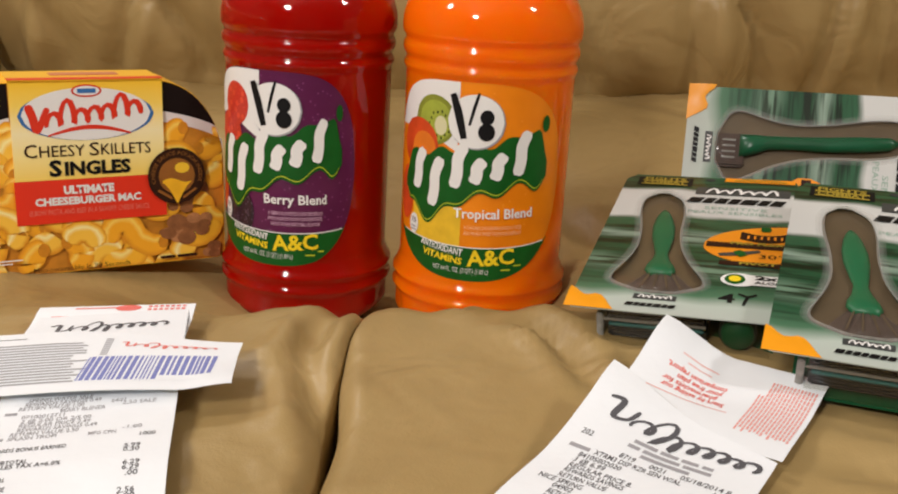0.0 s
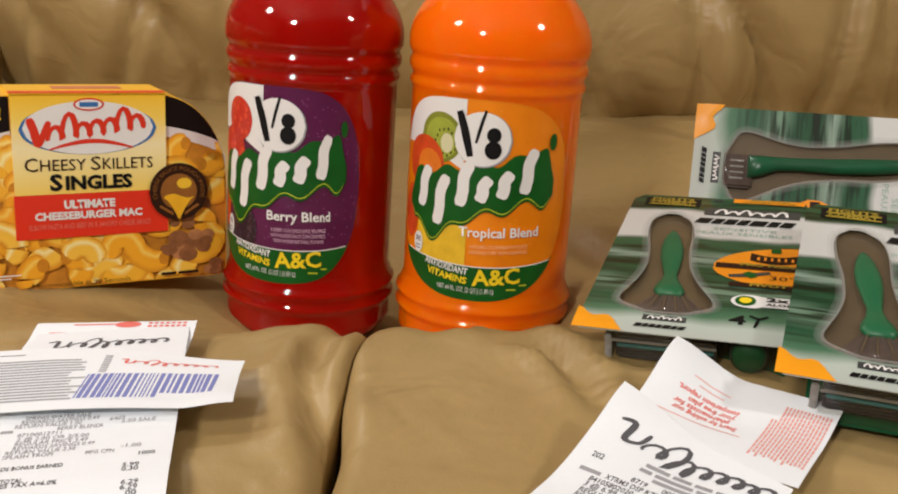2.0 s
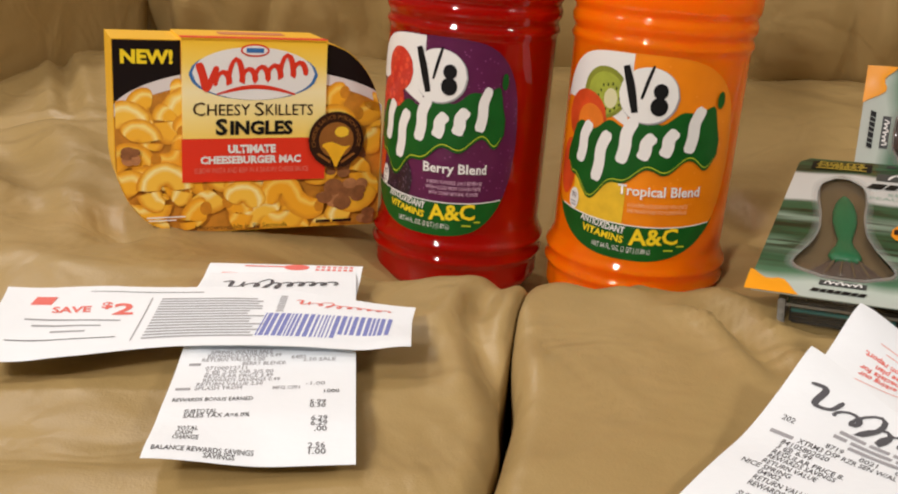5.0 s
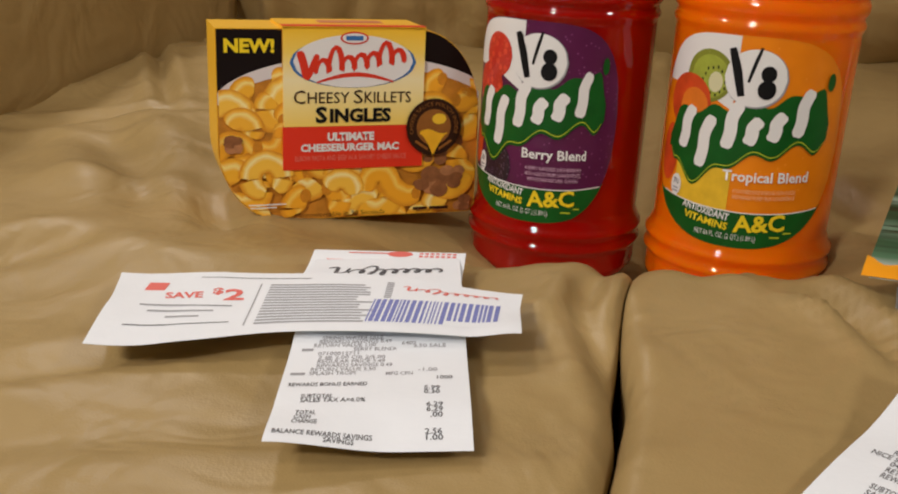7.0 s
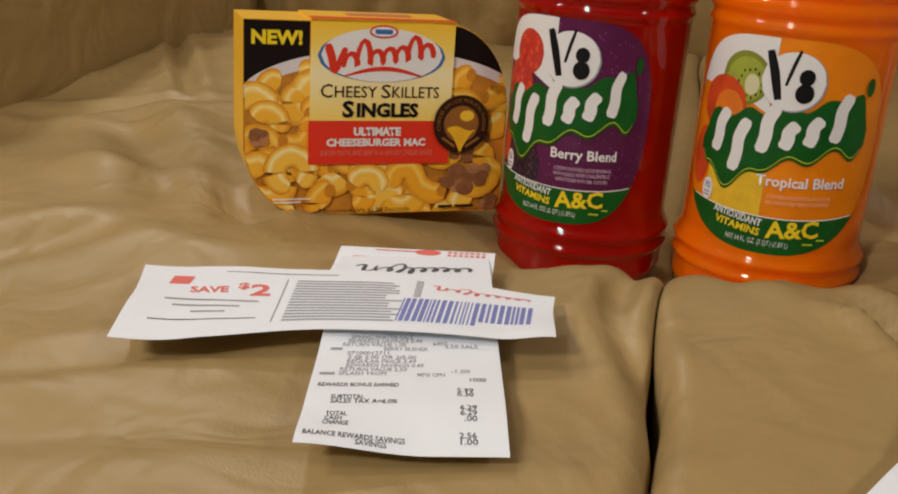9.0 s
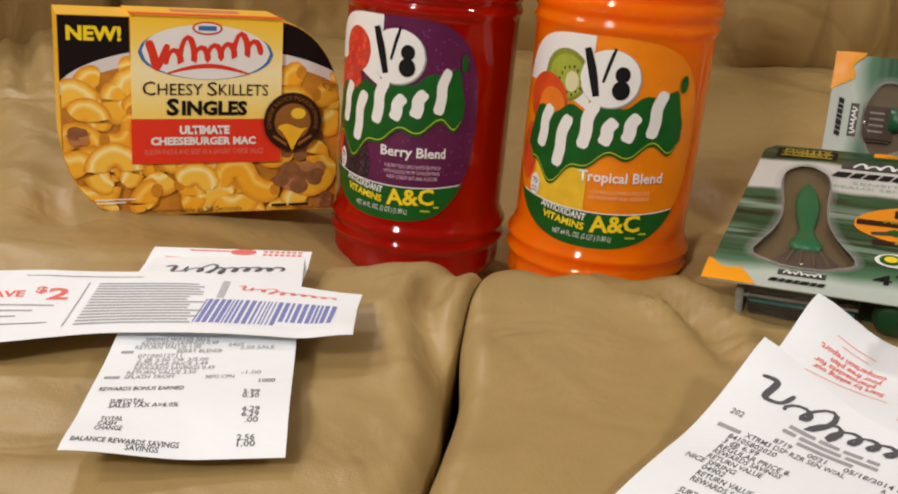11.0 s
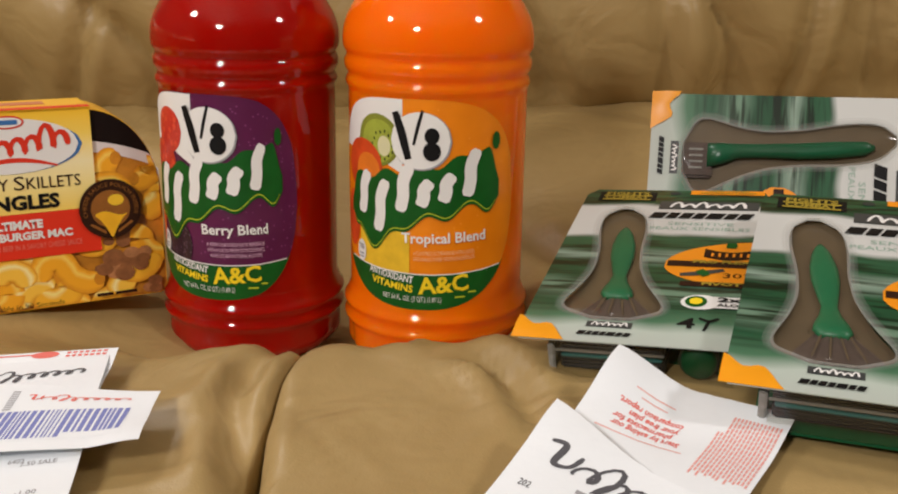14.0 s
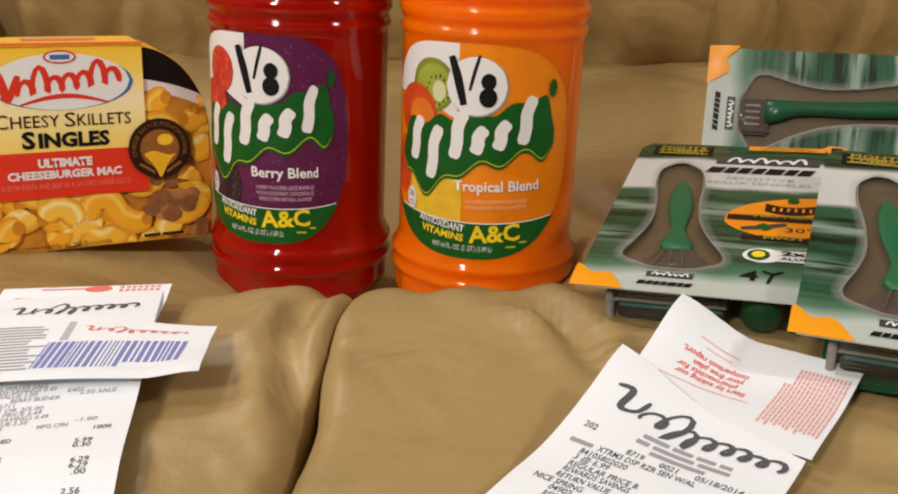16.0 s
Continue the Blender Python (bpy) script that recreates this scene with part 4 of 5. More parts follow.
# ---- razor packs ----
def swirl_material():
    """Glossy card printed with green streaks on white, dark at the top."""
    m = material("green streaked card print", (0.75, 0.78, 0.75), 0.32, coat=0.25)
    nt, b = m.node_tree, m.node_tree.nodes["Principled BSDF"]
    at = nt.nodes.new("ShaderNodeTexCoord")
    sep = nt.nodes.new("ShaderNodeSeparateXYZ")
    nt.links.new(at.outputs["Object"], sep.inputs[0])
    wob = nt.nodes.new("ShaderNodeTexNoise")
    wob.inputs["Scale"].default_value, wob.inputs["Detail"].default_value = 14, 2
    nt.links.new(at.outputs["Object"], wob.inputs["Vector"])
    y = nt.nodes.new("ShaderNodeMath")
    y.operation = "MULTIPLY_ADD"
    y.inputs[1].default_value = 0.022
    nt.links.new(wob.outputs["Fac"], y.inputs[0])
    nt.links.new(sep.outputs[1], y.inputs[2])
    rng_ = nt.nodes.new("ShaderNodeMapRange")
    rng_.inputs[1].default_value, rng_.inputs[2].default_value = -0.0805, 0.1025
    nt.links.new(y.outputs[0], rng_.inputs[0])
    ramp = nt.nodes.new("ShaderNodeValToRGB")
    e = ramp.color_ramp.elements
    stops = [(0.0, (0.47, 0.53, 0.48)), (0.07, (0.48, 0.56, 0.50)), (0.13, (0.07, 0.18, 0.10)), (0.22, (0.013, 0.078, 0.034)), (0.30, (0.15, 0.26, 0.18)), (0.36, (0.011, 0.066, 0.028)),
             (0.45, (0.014, 0.082, 0.034)), (0.50, (0.26, 0.36, 0.29)), (0.55, (0.014, 0.082, 0.034)), (0.63, (0.026, 0.105, 0.05)), (0.66, (0.61, 0.63, 0.61)), (0.86, (0.61, 0.63, 0.61)), (0.885, (0.012, 0.06, 0.025)), (1.0, (0.02, 0.10, 0.04))]
    e[0].position, e[0].color = stops[0][0], (*stops[0][1], 1)
    e[1].position, e[1].color = 1.0, (*stops[-1][1], 1)
    for p, c in stops[1:-1]:
        k = e.new(p)
        k.color = (*c, 1)
    nt.links.new(rng_.outputs[0], ramp.inputs[0])
    mp = nt.nodes.new("ShaderNodeMapping")
    mp.inputs["Scale"].default_value = (14, 190, 1)
    mp.inputs["Rotation"].default_value = (0, 0, 0.10)
    nt.links.new(at.outputs["Object"], mp.inputs["Vector"])
    st = nt.nodes.new("ShaderNodeTexNoise")
    st.inputs["Scale"].default_value, st.inputs["Detail"].default_value, st.inputs["Distortion"].default_value = 1.0, 3, 0.6
    nt.links.new(mp.outputs[0], st.inputs["Vector"])
    sr = nt.nodes.new("ShaderNodeValToRGB")
    sr.color_ramp.elements[0].position, sr.color_ramp.elements[0].color = 0.40, (0.12, 0.16, 0.12, 1)
    sr.color_ramp.elements[1].position, sr.color_ramp.elements[1].color = 0.54, (1, 1, 1, 1)
    nt.links.new(st.outputs["Fac"], sr.inputs[0])
    mask = nt.nodes.new("ShaderNodeValToRGB")
    me = mask.color_ramp.elements
    me[0].position, me[0].color = 0.14, (0, 0, 0, 1)
    me[1].position, me[1].color = 0.22, (1, 1, 1, 1)
    for p, c in ((0.60, 1), (0.66, 0), (0.86, 0), (0.90, 1)):
        k = me.new(p)
        k.color = (c, c, c, 1)
    nt.links.new(rng_.outputs[0], mask.inputs[0])
    mix = nt.nodes.new("ShaderNodeMix")
    mix.data_type, mix.blend_type = "RGBA", "MULTIPLY"
    nt.links.new(mask.outputs[0], mix.inputs[0])
    nt.links.new(ramp.outputs[0], mix.inputs[6])
    nt.links.new(sr.outputs[0], mix.inputs[7])
    nt.links.new(mix.outputs[2], b.inputs["Base Color"])
    return m


SWIRL = swirl_material()
CARD_BACK = material("green card", (0.005, 0.09, 0.032), 0.4, vary=0.2, scale=40)
TRAY = material("smoky clear tray", (0.135, 0.10, 0.062), 0.22, vary=0.25, scale=60, coat=0.5)
HANDLE = material("green handle plastic", (0.018, 0.165, 0.07), 0.38, vary=0.12, scale=60)
RUBBER = material("dark rubber grip", (0.035, 0.04, 0.035), 0.6)
STEEL = material("dark cartridge plastic", (0.018, 0.018, 0.02), 0.3)
TEAL = material("teal lubricant strip", (0.05, 0.22, 0.22), 0.4)
HEAD_GREY = material("smoky razor head", (0.10, 0.075, 0.065), 0.35, vary=0.3, scale=150)
GREEN_GRIP = material("dark green handle plastic", (0.006, 0.085, 0.035), 0.32, vary=0.15, scale=70)
HEAD_BROWN = material("brown cartridge plastic", (0.05, 0.022, 0.012), 0.3, vary=0.5, scale=220, coat=0.3)
BLADE = material("steel blade", (0.10, 0.10, 0.10), 0.25, metal=0.8)
ORANGE_CARD = material("orange card corner", (0.92, 0.36, 0.01), 0.32, vary=0.12, scale=40, coat=0.3)
ORANGE_PRINT = material("orange print", (0.86, 0.30, 0.01), 0.35)
OLIVE_PRINT = material("olive gold print", (0.36, 0.27, 0.03), 0.4)
PLATE_GREY = material("dark grey plate print", (0.05, 0.055, 0.055), 0.35)
MINT_PRINT = material("grey green print", (0.30, 0.45, 0.37), 0.4)
def film_material():
    """Thin clear film: see-through, with a faint gloss."""
    m = bpy.data.materials.new("clear blister film")
    m.use_nodes = True
    nt = m.node_tree
    out = nt.nodes["Material Output"]
    see, shine, mix = nt.nodes.new("ShaderNodeBsdfTransparent"), nt.nodes.new("ShaderNodeBsdfGlossy"), nt.nodes.new("ShaderNodeMixShader")
    see.inputs[0].default_value = (0.93, 0.93, 0.91, 1)
    shine.inputs["Roughness"].default_value = 0.12
    mix.inputs[0].default_value = 0.03
    nt.links.new(see.outputs[0], mix.inputs[1])
    nt.links.new(shine.outputs[0], mix.inputs[2])
    nt.links.new(mix.outputs[0], out.inputs[0])
    return m


def haze_material(name, amount):
    """Pale see-through coat that paints haze over the print."""
    m = bpy.data.materials.new(name)
    m.use_nodes = True
    nt = m.node_tree
    see, cloud, mix = nt.nodes.new("ShaderNodeBsdfTransparent"), nt.nodes.new("ShaderNodeBsdfDiffuse"), nt.nodes.new("ShaderNodeMixShader")
    cloud.inputs[0].default_value = (0.50, 0.51, 0.48, 1)
    mix.inputs[0].default_value = amount
    nt.links.new(see.outputs[0], mix.inputs[1])
    nt.links.new(cloud.outputs[0], mix.inputs[2])
    nt.links.new(mix.outputs[0], nt.nodes["Material Output"].inputs[0])
    return m


CLEAR = film_material()
HAZE = [haze_material("pale haze round bubble", a) for a in (0.34, 0.20, 0.10)]
FROST = material("crimped clear plastic", (0.27, 0.27, 0.25), 0.2, vary=0.4, scale=300, bump=0.8, bump_scale=500, trans=0.0)
PW, PH = 0.109, 0.183


def card(u, v, lift):
    """Card places: u across and v up, both from 0 to 1."""
    return ((u - 0.5) * PW, (v - 0.5) * PH, lift)


def flat_card(u, v, lift):
    return card(0.5 + u / PW, 0.5 + v / PH, lift)


def window_mid(q):
    return 0.262 + 0.19 * (0.83 - q)


def window_half(q):
    stops = [(0.113, 0.0), (0.120, 0.14), (0.15, 0.225), (0.19, 0.245), (0.25, 0.205), (0.32, 0.155), (0.41, 0.118), (0.53, 0.112), (0.66, 0.130), (0.75, 0.124), (0.80, 0.10), (0.832, 0.06), (0.845, 0.0)]
    at = lambda p: float(np.interp(p, [s[0] for s in stops], [s[1] for s in stops], 0, 0))
    return 0.0 if q < 0.114 or q > 0.844 else sum(at(q + d) for d in (-0.03, -0.02, -0.01, 0, 0.01, 0.02, 0.03)) / 7


QS = [0.113 + 0.732 * (0.5 - 0.5 * math.cos(math.pi * i / 44)) for i in range(45)]


def card_mesh():
    """The card with its corners cut and the shaped window left open."""
    def left(v):
        return 0.022 * smooth(0.03, 0.0, v) + 0.05 * smooth(0.955, 1.0, v)

    def right(v):
        return 1 - 0.022 * smooth(0.03, 0.0, v) - 0.022 * smooth(0.97, 1.0, v)

    verts, faces = [], []

    def strip(rows, n):
        k = len(verts)
        for v, a0, a1 in rows:
            verts.extend(card(a0 + (a1 - a0) * i / n, v, 0) for i in range(n + 1))
        faces.extend((k + r * (n + 1) + i, k + r * (n + 1) + i + 1, k + (r + 1) * (n + 1) + i + 1, k + (r + 1) * (n + 1) + i) for r in range(len(rows) - 1) for i in range(n))

    low, high = QS[0], QS[-1]
    strip([(v, left(v), right(v)) for v in np.linspace(0, low, 8)], 8)
    strip([(v, left(v), right(v)) for v in np.linspace(high, 1, 10)], 8)
    strip([(q, left(q), window_mid(q) - window_half(q)) for q in QS], 4)
    strip([(q, window_mid(q) + window_half(q), right(q)) for q in QS], 5)
    bm = bmesh.new()
    vs = [bm.verts.new(p) for p in verts]
    for f in faces:
        bm.faces.new([vs[i] for i in f])
    deep = bmesh.ops.extrude_face_region(bm, geom=bm.faces[:])
    bmesh.ops.translate(bm, verts=[g for g in deep["geom"] if isinstance(g, bmesh.types.BMVert)], vec=(0, 0, -0.0006))
    return from_bm(bm, "card", SWIRL)


def window_sheet(name, grow, depth, mat, bulge=0.0):
    verts = []
    for q in QS:
        for j in range(9):
            s = -1 + j / 4
            verts.append(card(window_mid(q) + s * window_half(q) * grow, 0.5 + (q - 0.5) * (1 + (grow - 1) * 0.6), depth + bulge * (1 - s * s) * min(1, window_half(q) / 0.1)))
    return mesh_of(name, verts, grid_faces(len(QS), 9), mat)


def flange_mesh(inner, outer, lift, mat):
    """A flat ring round the shaped window, to carry the painted haze."""
    loop = [(1, q) for q in QS[1:-1]] + [(-1, q) for q in reversed(QS[1:-1])]
    edge = [(window_mid(q) + side * window_half(q), q) for side, q in loop]
    verts = []
    for i, (u, q) in enumerate(edge):
        (a0, b0), (a1, b1) = edge[i - 1], edge[(i + 1) % len(edge)]
        dx, dy = (a1 - a0) * PW, (b1 - b0) * PH
        l = math.hypot(dx, dy) or 1
        nx, ny = dy / l, -dx / l
        for d in (inner, outer):
            verts.append(((u - 0.5) * PW + nx * d, (q - 0.5) * PH + ny * d, lift))
    n = len(edge)
    return mesh_of("bubble_haze", verts, [(2 * i, 2 * i + 1, 2 * ((i + 1) % n) + 1, 2 * ((i + 1) % n)) for i in range(n)], mat, False)


def tube(name, pts, radii, mat, n=12, flat=1.0):
    verts = []
    for (x, y, z), r in zip(pts, radii):
        verts += [(x + r * math.cos(2 * math.pi * i / n), y, z + r * flat * math.sin(2 * math.pi * i / n)) for i in range(n)]
    k = len(pts)
    faces = [(i * n + j, i * n + (j + 1) % n, (i + 1) * n + (j + 1) % n, (i + 1) * n + j) for i in range(k - 1) for j in range(n)]
    return mesh_of(name, verts, faces + [tuple(range(n - 1, -1, -1)), tuple((k - 1) * n + j for j in range(n))], mat)


def boxy(name, x0, x1, y0, y1, z0, z1, mat, bevel=0.0008):
    return prism(name, [(x0, y0), (x1, y0), (x1, y1), (x0, y1)], z0, z1, mat, bevel)


def razor_pack(m, label, low=0.024, side=False):
    th = thing("razor_pack", m, label, "razor pack", "razor packs")
    cd = part("card", card_mesh(), th, "white card printed with green streaks")
    X = lambda u: (u - 0.5) * PW
    Y = lambda v: (v - 0.5) * PH
    # the orange corner, its edge bent up a little
    verts = []
    for i in range(10):
        for j in range(8):
            u, v = 0.24 * i / 9, 0.105 * j / 7
            w = max(0.0, 1 - (u / 0.24) ** 3) * (0.82 + 0.18 * math.cos(u * 38))
            verts.append(card(u - 0.012, v * w - 0.004, 0.0007 + 0.0016 * (1 - u / 0.24) * math.sin(v * 20)))
    part("peel_corner", mesh_of("peel_corner", verts, grid_faces(10, 8), ORANGE_CARD), th, "orange peel-back corner")
    # what shows in the shaped window: tray, handle, head, clear bubble
    part("window_tray", window_sheet("window_tray", 1.16, -0.0032, TRAY), th, "smoky brown plastic tray")
    if side:
        # the razor lies on its side: a slim neck and handle, the cartridge square on
        spine = [(0.385, 0.205), (0.370, 0.26), (0.352, 0.31), (0.345, 0.40), (0.340, 0.52), (0.325, 0.64), (0.310, 0.74), (0.305, 0.77)]
        rz = part("razor", tube("razor", [(X(u), Y(q), 0.0005) for u, q in spine], [0.0085, 0.0072, 0.0050, 0.0047, 0.0054, 0.0056, 0.0046, 0.0015], GREEN_GRIP, 14, 0.6), th, "dark green plastic razor handle")
        hd = part("razor_head", boxy("razor_head", X(0.305), X(0.525), Y(0.120), Y(0.225), -0.004, 0.0018, HEAD_BROWN, 0.0015), rz, "dark brown razor cartridge under clear plastic")
        for k in range(4):
            part("blade", boxy("blade", X(0.345 + 0.038 * k), X(0.357 + 0.038 * k), Y(0.140), Y(0.190), 0.0012, 0.0024, FROST, 0.0002), hd)
    else:
        rz = part("razor", tube("razor", [(X(window_mid(q) + 0.012), Y(q), -0.0015) for q in (0.71, 0.685, 0.65, 0.58, 0.51, 0.44, 0.385, 0.34, 0.30, 0.27, 0.245)],
                                 [0.0010, 0.0030, 0.0048, 0.0066, 0.0066, 0.0050, 0.0036, 0.0050, 0.0078, 0.0086, 0.0060], HANDLE, 14, 0.35), th, "green plastic razor handle")
        # the clear guard fanning out over the head
        verts = []
        for q in (0.130, 0.155, 0.185, 0.215, 0.245, 0.275, 0.300):
            for j in range(13):
                t = -1 + j / 6
                verts.append(card(window_mid(q) + 0.02 + t * (0.185 - 1.05 * max(0, q - 0.165)), q, -0.0035 + 0.0024 * (1 - t * t) + 0.0005 * math.cos(t * 18)))
        part("razor_head", mesh_of("razor_head", verts, grid_faces(7, 13), HEAD_GREY), rz, "smoky grey razor head")
        for t in (-0.6, -0.2, 0.2, 0.6):
            part("guard_rib", stroke("guard_rib", card_words, [(X(window_mid(0.15) + 0.02 + t * 0.17), Y(0.150)), (X(window_mid(0.25) + 0.02 + t * 0.09), Y(0.250))], 0.0009, TRAY, -0.0006), rz)
    part("bubble", window_sheet("bubble", 1.0, 0.0003, CLEAR, 0.0035), th, "clear plastic bubble")
    # three fading pale rings paint the bright haze at the bubble's edge
    for k, mat in enumerate(HAZE):
        part("bubble_haze", flange_mesh(-0.0012 + 0.0016 * k, 0.0004 + 0.0016 * k, 0.0011, mat), th, "pale painted haze round the edge of the clear bubble")
    # the tray under the card, with the razors whose heads show at the open end
    part("back_card", boxy("back_card", X(0.12), X(0.97), Y(0.015), Y(0.80), -low - 0.001, -low + 0.0008, CARD_BACK), th, "green backing card")
    part("tray_edge", boxy("tray_edge", X(0.135), X(0.168), Y(0.03), Y(0.12), -low + 0.001, -0.0065, FROST), th, "crimped clear plastic edge")
    part("tray_rim", boxy("tray_rim", X(0.17), X(0.66), Y(0.028), Y(0.032), -0.0100, -0.0085, FROST, 0.0004), th)
    part("tray_wall", boxy("tray_wall", X(0.172), X(0.95), Y(0.014), Y(0.018), -low + 0.001, -0.001, CLEAR, 0.0006), th, "clear plastic front wall")
    for k, z in enumerate((-0.0075, -0.0165)):
        ct = part("cartridge", boxy("cartridge", X(0.185), X(0.655), Y(0.045), Y(0.17), z - 0.0045, z + 0.0030, STEEL), th, "black razor cartridge")
        part("strip", boxy("strip", X(0.195), X(0.645), Y(0.035), Y(0.07), z + 0.0028, z + 0.0042, TEAL, 0.0004), ct, "teal strip")
        for b in range(3):
            part("blade", boxy("blade", X(0.20), X(0.64), Y(0.040 + 0.001 * b), Y(0.046), z - 0.0038 + 0.0020 * b, z - 0.0032 + 0.0020 * b, BLADE, 0.0001), ct)
    part("spare_handle", tube("spare_handle", [(X(0.80), Y(q), -0.0125) for q in (0.03, 0.045, 0.10, 0.20, 0.40, 0.60)], [0.0070, 0.0085, 0.0088, 0.0070, 0.0055, 0.0045], CARD_BACK, 16, 1.1), th, "dark green razor handle")
    part("handle_ring", tube("handle_ring", [(X(0.80), Y(q), -0.0125) for q in (0.048, 0.052, 0.064, 0.068)], [0.0086, 0.0096, 0.0096, 0.0088], RUBBER, 16, 1.1), th)
    # the print
    L = 0.0003
    part("claim_box", sheet("claim_box", card, 0.075, 0.40, 0.905, 0.975, BLACK_PRINT, L, 8, 2), cd)
    for k, t in enumerate(("FIGHTS", "COMBAT")):
        part("lettering", words("lettering", t, card_words, X(0.235), Y(0.960 - 0.032 * k), 0.0058, OLIVE_PRINT, L * 2, 0, 0.027, thick=0.0002), cd)
    part("small_print", bars("small_print", card_words, [(X(0.10), X(0.375), Y(0.9435)), (X(0.10), X(0.375), Y(0.9135))], OLIVE_PRINT, L * 2, 0.0016), cd)
    part("flash", sheet("flash", card, 0.585, 0.985, 0.965, 0.999, ORANGE_PRINT, L, 8, 2), cd, "orange flash")
    part("lettering", words("lettering", "NEW LOOK!", card_words, X(0.79), Y(0.990), 0.0034, OLIVE_PRINT, L * 2, 0, 0.024, thick=0.0001), cd)
    part("lettering", words("lettering", "NOUVEAU LOOK!", card_words, X(0.79), Y(0.974), 0.0034, OLIVE_PRINT, L * 2, 0, 0.032, thick=0.0001), cd)
    part("hang_hole", oval("hang_hole", card, 0.50, 0.972, 0.030, 0.013, RUBBER, L, 16), cd)
    part("brand_plate", bars("brand_plate", card_words, [(X(0.435), X(0.965), Y(0.874))], PLATE_GREY, L, 0.0115), cd, "dark grey plate")
    rises = [(0.0036, 0.0036), (0.0012, 0.0034), (0.0040, 0.0036), (0.0014, 0.0034), (0.0012, 0.0034), (0.0040, 0.0036)]
    part("brand_mark", brush("brand_mark", card_words, loops(X(0.50), Y(0.874), X(0.90), Y(0.874), rises, 0.0021, 0.1, 0.12), WHITE_PRINT, L * 2, 0.8), cd)
    part("brand_mark", brush("brand_mark", card_words, loops(X(0.325), Y(0.0885), X(0.485), Y(0.0885), [(a * 0.42, b * 0.42) for a, b in rises], 0.0010, 0.1, 0.12), WHITE_PRINT, L * 2, 0.8), cd)
    # the pack's name as a row of slanting black blocks
    widths = (0.0085, 0.0060, 0.0066, 0.0060, 0.0090, 0.0060, 0.0070)
    for v, start, scale in ((0.792, X(0.395), 1.0), (0.040, X(0.270), 0.44)):
        for k, wide in enumerate(widths):
            c = start + (sum(widths[:k]) + 0.0014 * k) * scale
            h, lean_ = 0.0078 * scale, 0.0030 * scale
            block = [card_words(c, Y(v) - h / 2, L * 2), card_words(c + wide * scale, Y(v) - h / 2, L * 2), card_words(c + wide * scale + lean_, Y(v) + h / 2, L * 2), card_words(c + lean_, Y(v) + h / 2, L * 2)]
            part("name_mark", mesh_of("name_mark", block, [(0, 1, 2, 3)], BLACK_PRINT, False), cd)
    part("lettering", words("lettering", "SENSITIVE", card_words, X(0.68), Y(0.732), 0.0058, MINT_PRINT, L, 0, 0.037), cd)
    part("lettering", words("lettering", "PEAUX SENSIBLES", card_words, X(0.68), Y(0.697), 0.0058, MINT_PRINT, L, 0, 0.056), cd)
    part("feature_oval", sheet("feature_oval", card, 0.565, 0.995, lambda u: 0.450 - 0.130 * math.sqrt(max(0, 1 - ((1.06 - u) / 0.50) ** 2)), lambda u: 0.450 + 0.165 * math.sqrt(max(0, 1 - ((1.06 - u) / 0.50) ** 2)), ORANGE_PRINT, L, 24, 3), cd, "orange oval")
    part("feature_band", sheet("feature_band", card, 0.575, 0.995, 0.440, 0.475, BROWN_PRINT, L * 2, 8, 2), cd)
    part("feature_band", sheet("feature_band", card, 0.66, 0.995, 0.322, 0.350, BROWN_PRINT, L * 2, 8, 2), cd)
    part("lettering", words("lettering", "PRO FLEX", card_words, X(0.83), Y(0.470), 0.0046, OLIVE_PRINT, L * 3, 0, 0.030, thick=0.0002), cd)
    part("lettering", words("lettering", "PIVOT", card_words, X(0.85), Y(0.336), 0.0044, OLIVE_PRINT, L * 3, 0, 0.020, thick=0.0002), cd)
    part("lettering", words("lettering", "30°", card_words, X(0.91), Y(0.390), 0.0072, BROWN_PRINT, L * 2, 0, 0.013), cd)
    hs = part("head_sketch", sheet("head_sketch", card, 0.74, 0.985, lambda u: 0.505 - 0.02 * math.sin((u - 0.74) * 12.8), lambda u: 0.548 - 0.02 * math.sin((u - 0.74) * 12.8) + 0.01, BROWN_PRINT, L * 2, 14, 2), cd)
    part("head_bars", bars("head_bars", card_words, [(X(0.775 + 0.034 * k), X(0.787 + 0.034 * k), Y(0.517)) for k in range(6)], ORANGE_PRINT, L * 3, 0.0042), hs)
    part("head_arrow", stroke("head_arrow", card_words, [(X(0.865), Y(0.600)), (X(0.865), Y(0.565))], 0.006, GREEN_PRINT, L * 2, 3), hs)
    part("razor_sketch", stroke("razor_sketch", card_words, [(X(0.65), Y(0.388)), (X(0.74), Y(0.400)), (X(0.85), Y(0.425))], 0.0045, PLATE_GREY, L * 2), cd)
    part("razor_sketch", stroke("razor_sketch", card_words, [(X(0.735), Y(0.418)), (X(0.775), Y(0.385))], 0.0055, GREEN_PRINT, L * 3), cd)
    ab = part("aloe_badge", oval("aloe_badge", card, 0.775, 0.236, 0.090, 0.040, WHITE_PRINT, L, 24), cd, "white oval badge")
    part("aloe_ring", oval("aloe_ring", card, 0.755, 0.236, 0.050, 0.030, GREEN_PRINT, L * 2, 18), ab)
    part("aloe_leaf", oval("aloe_leaf", card, 0.755, 0.236, 0.030, 0.018, YELLOW_PRINT, L * 3, 14), ab)
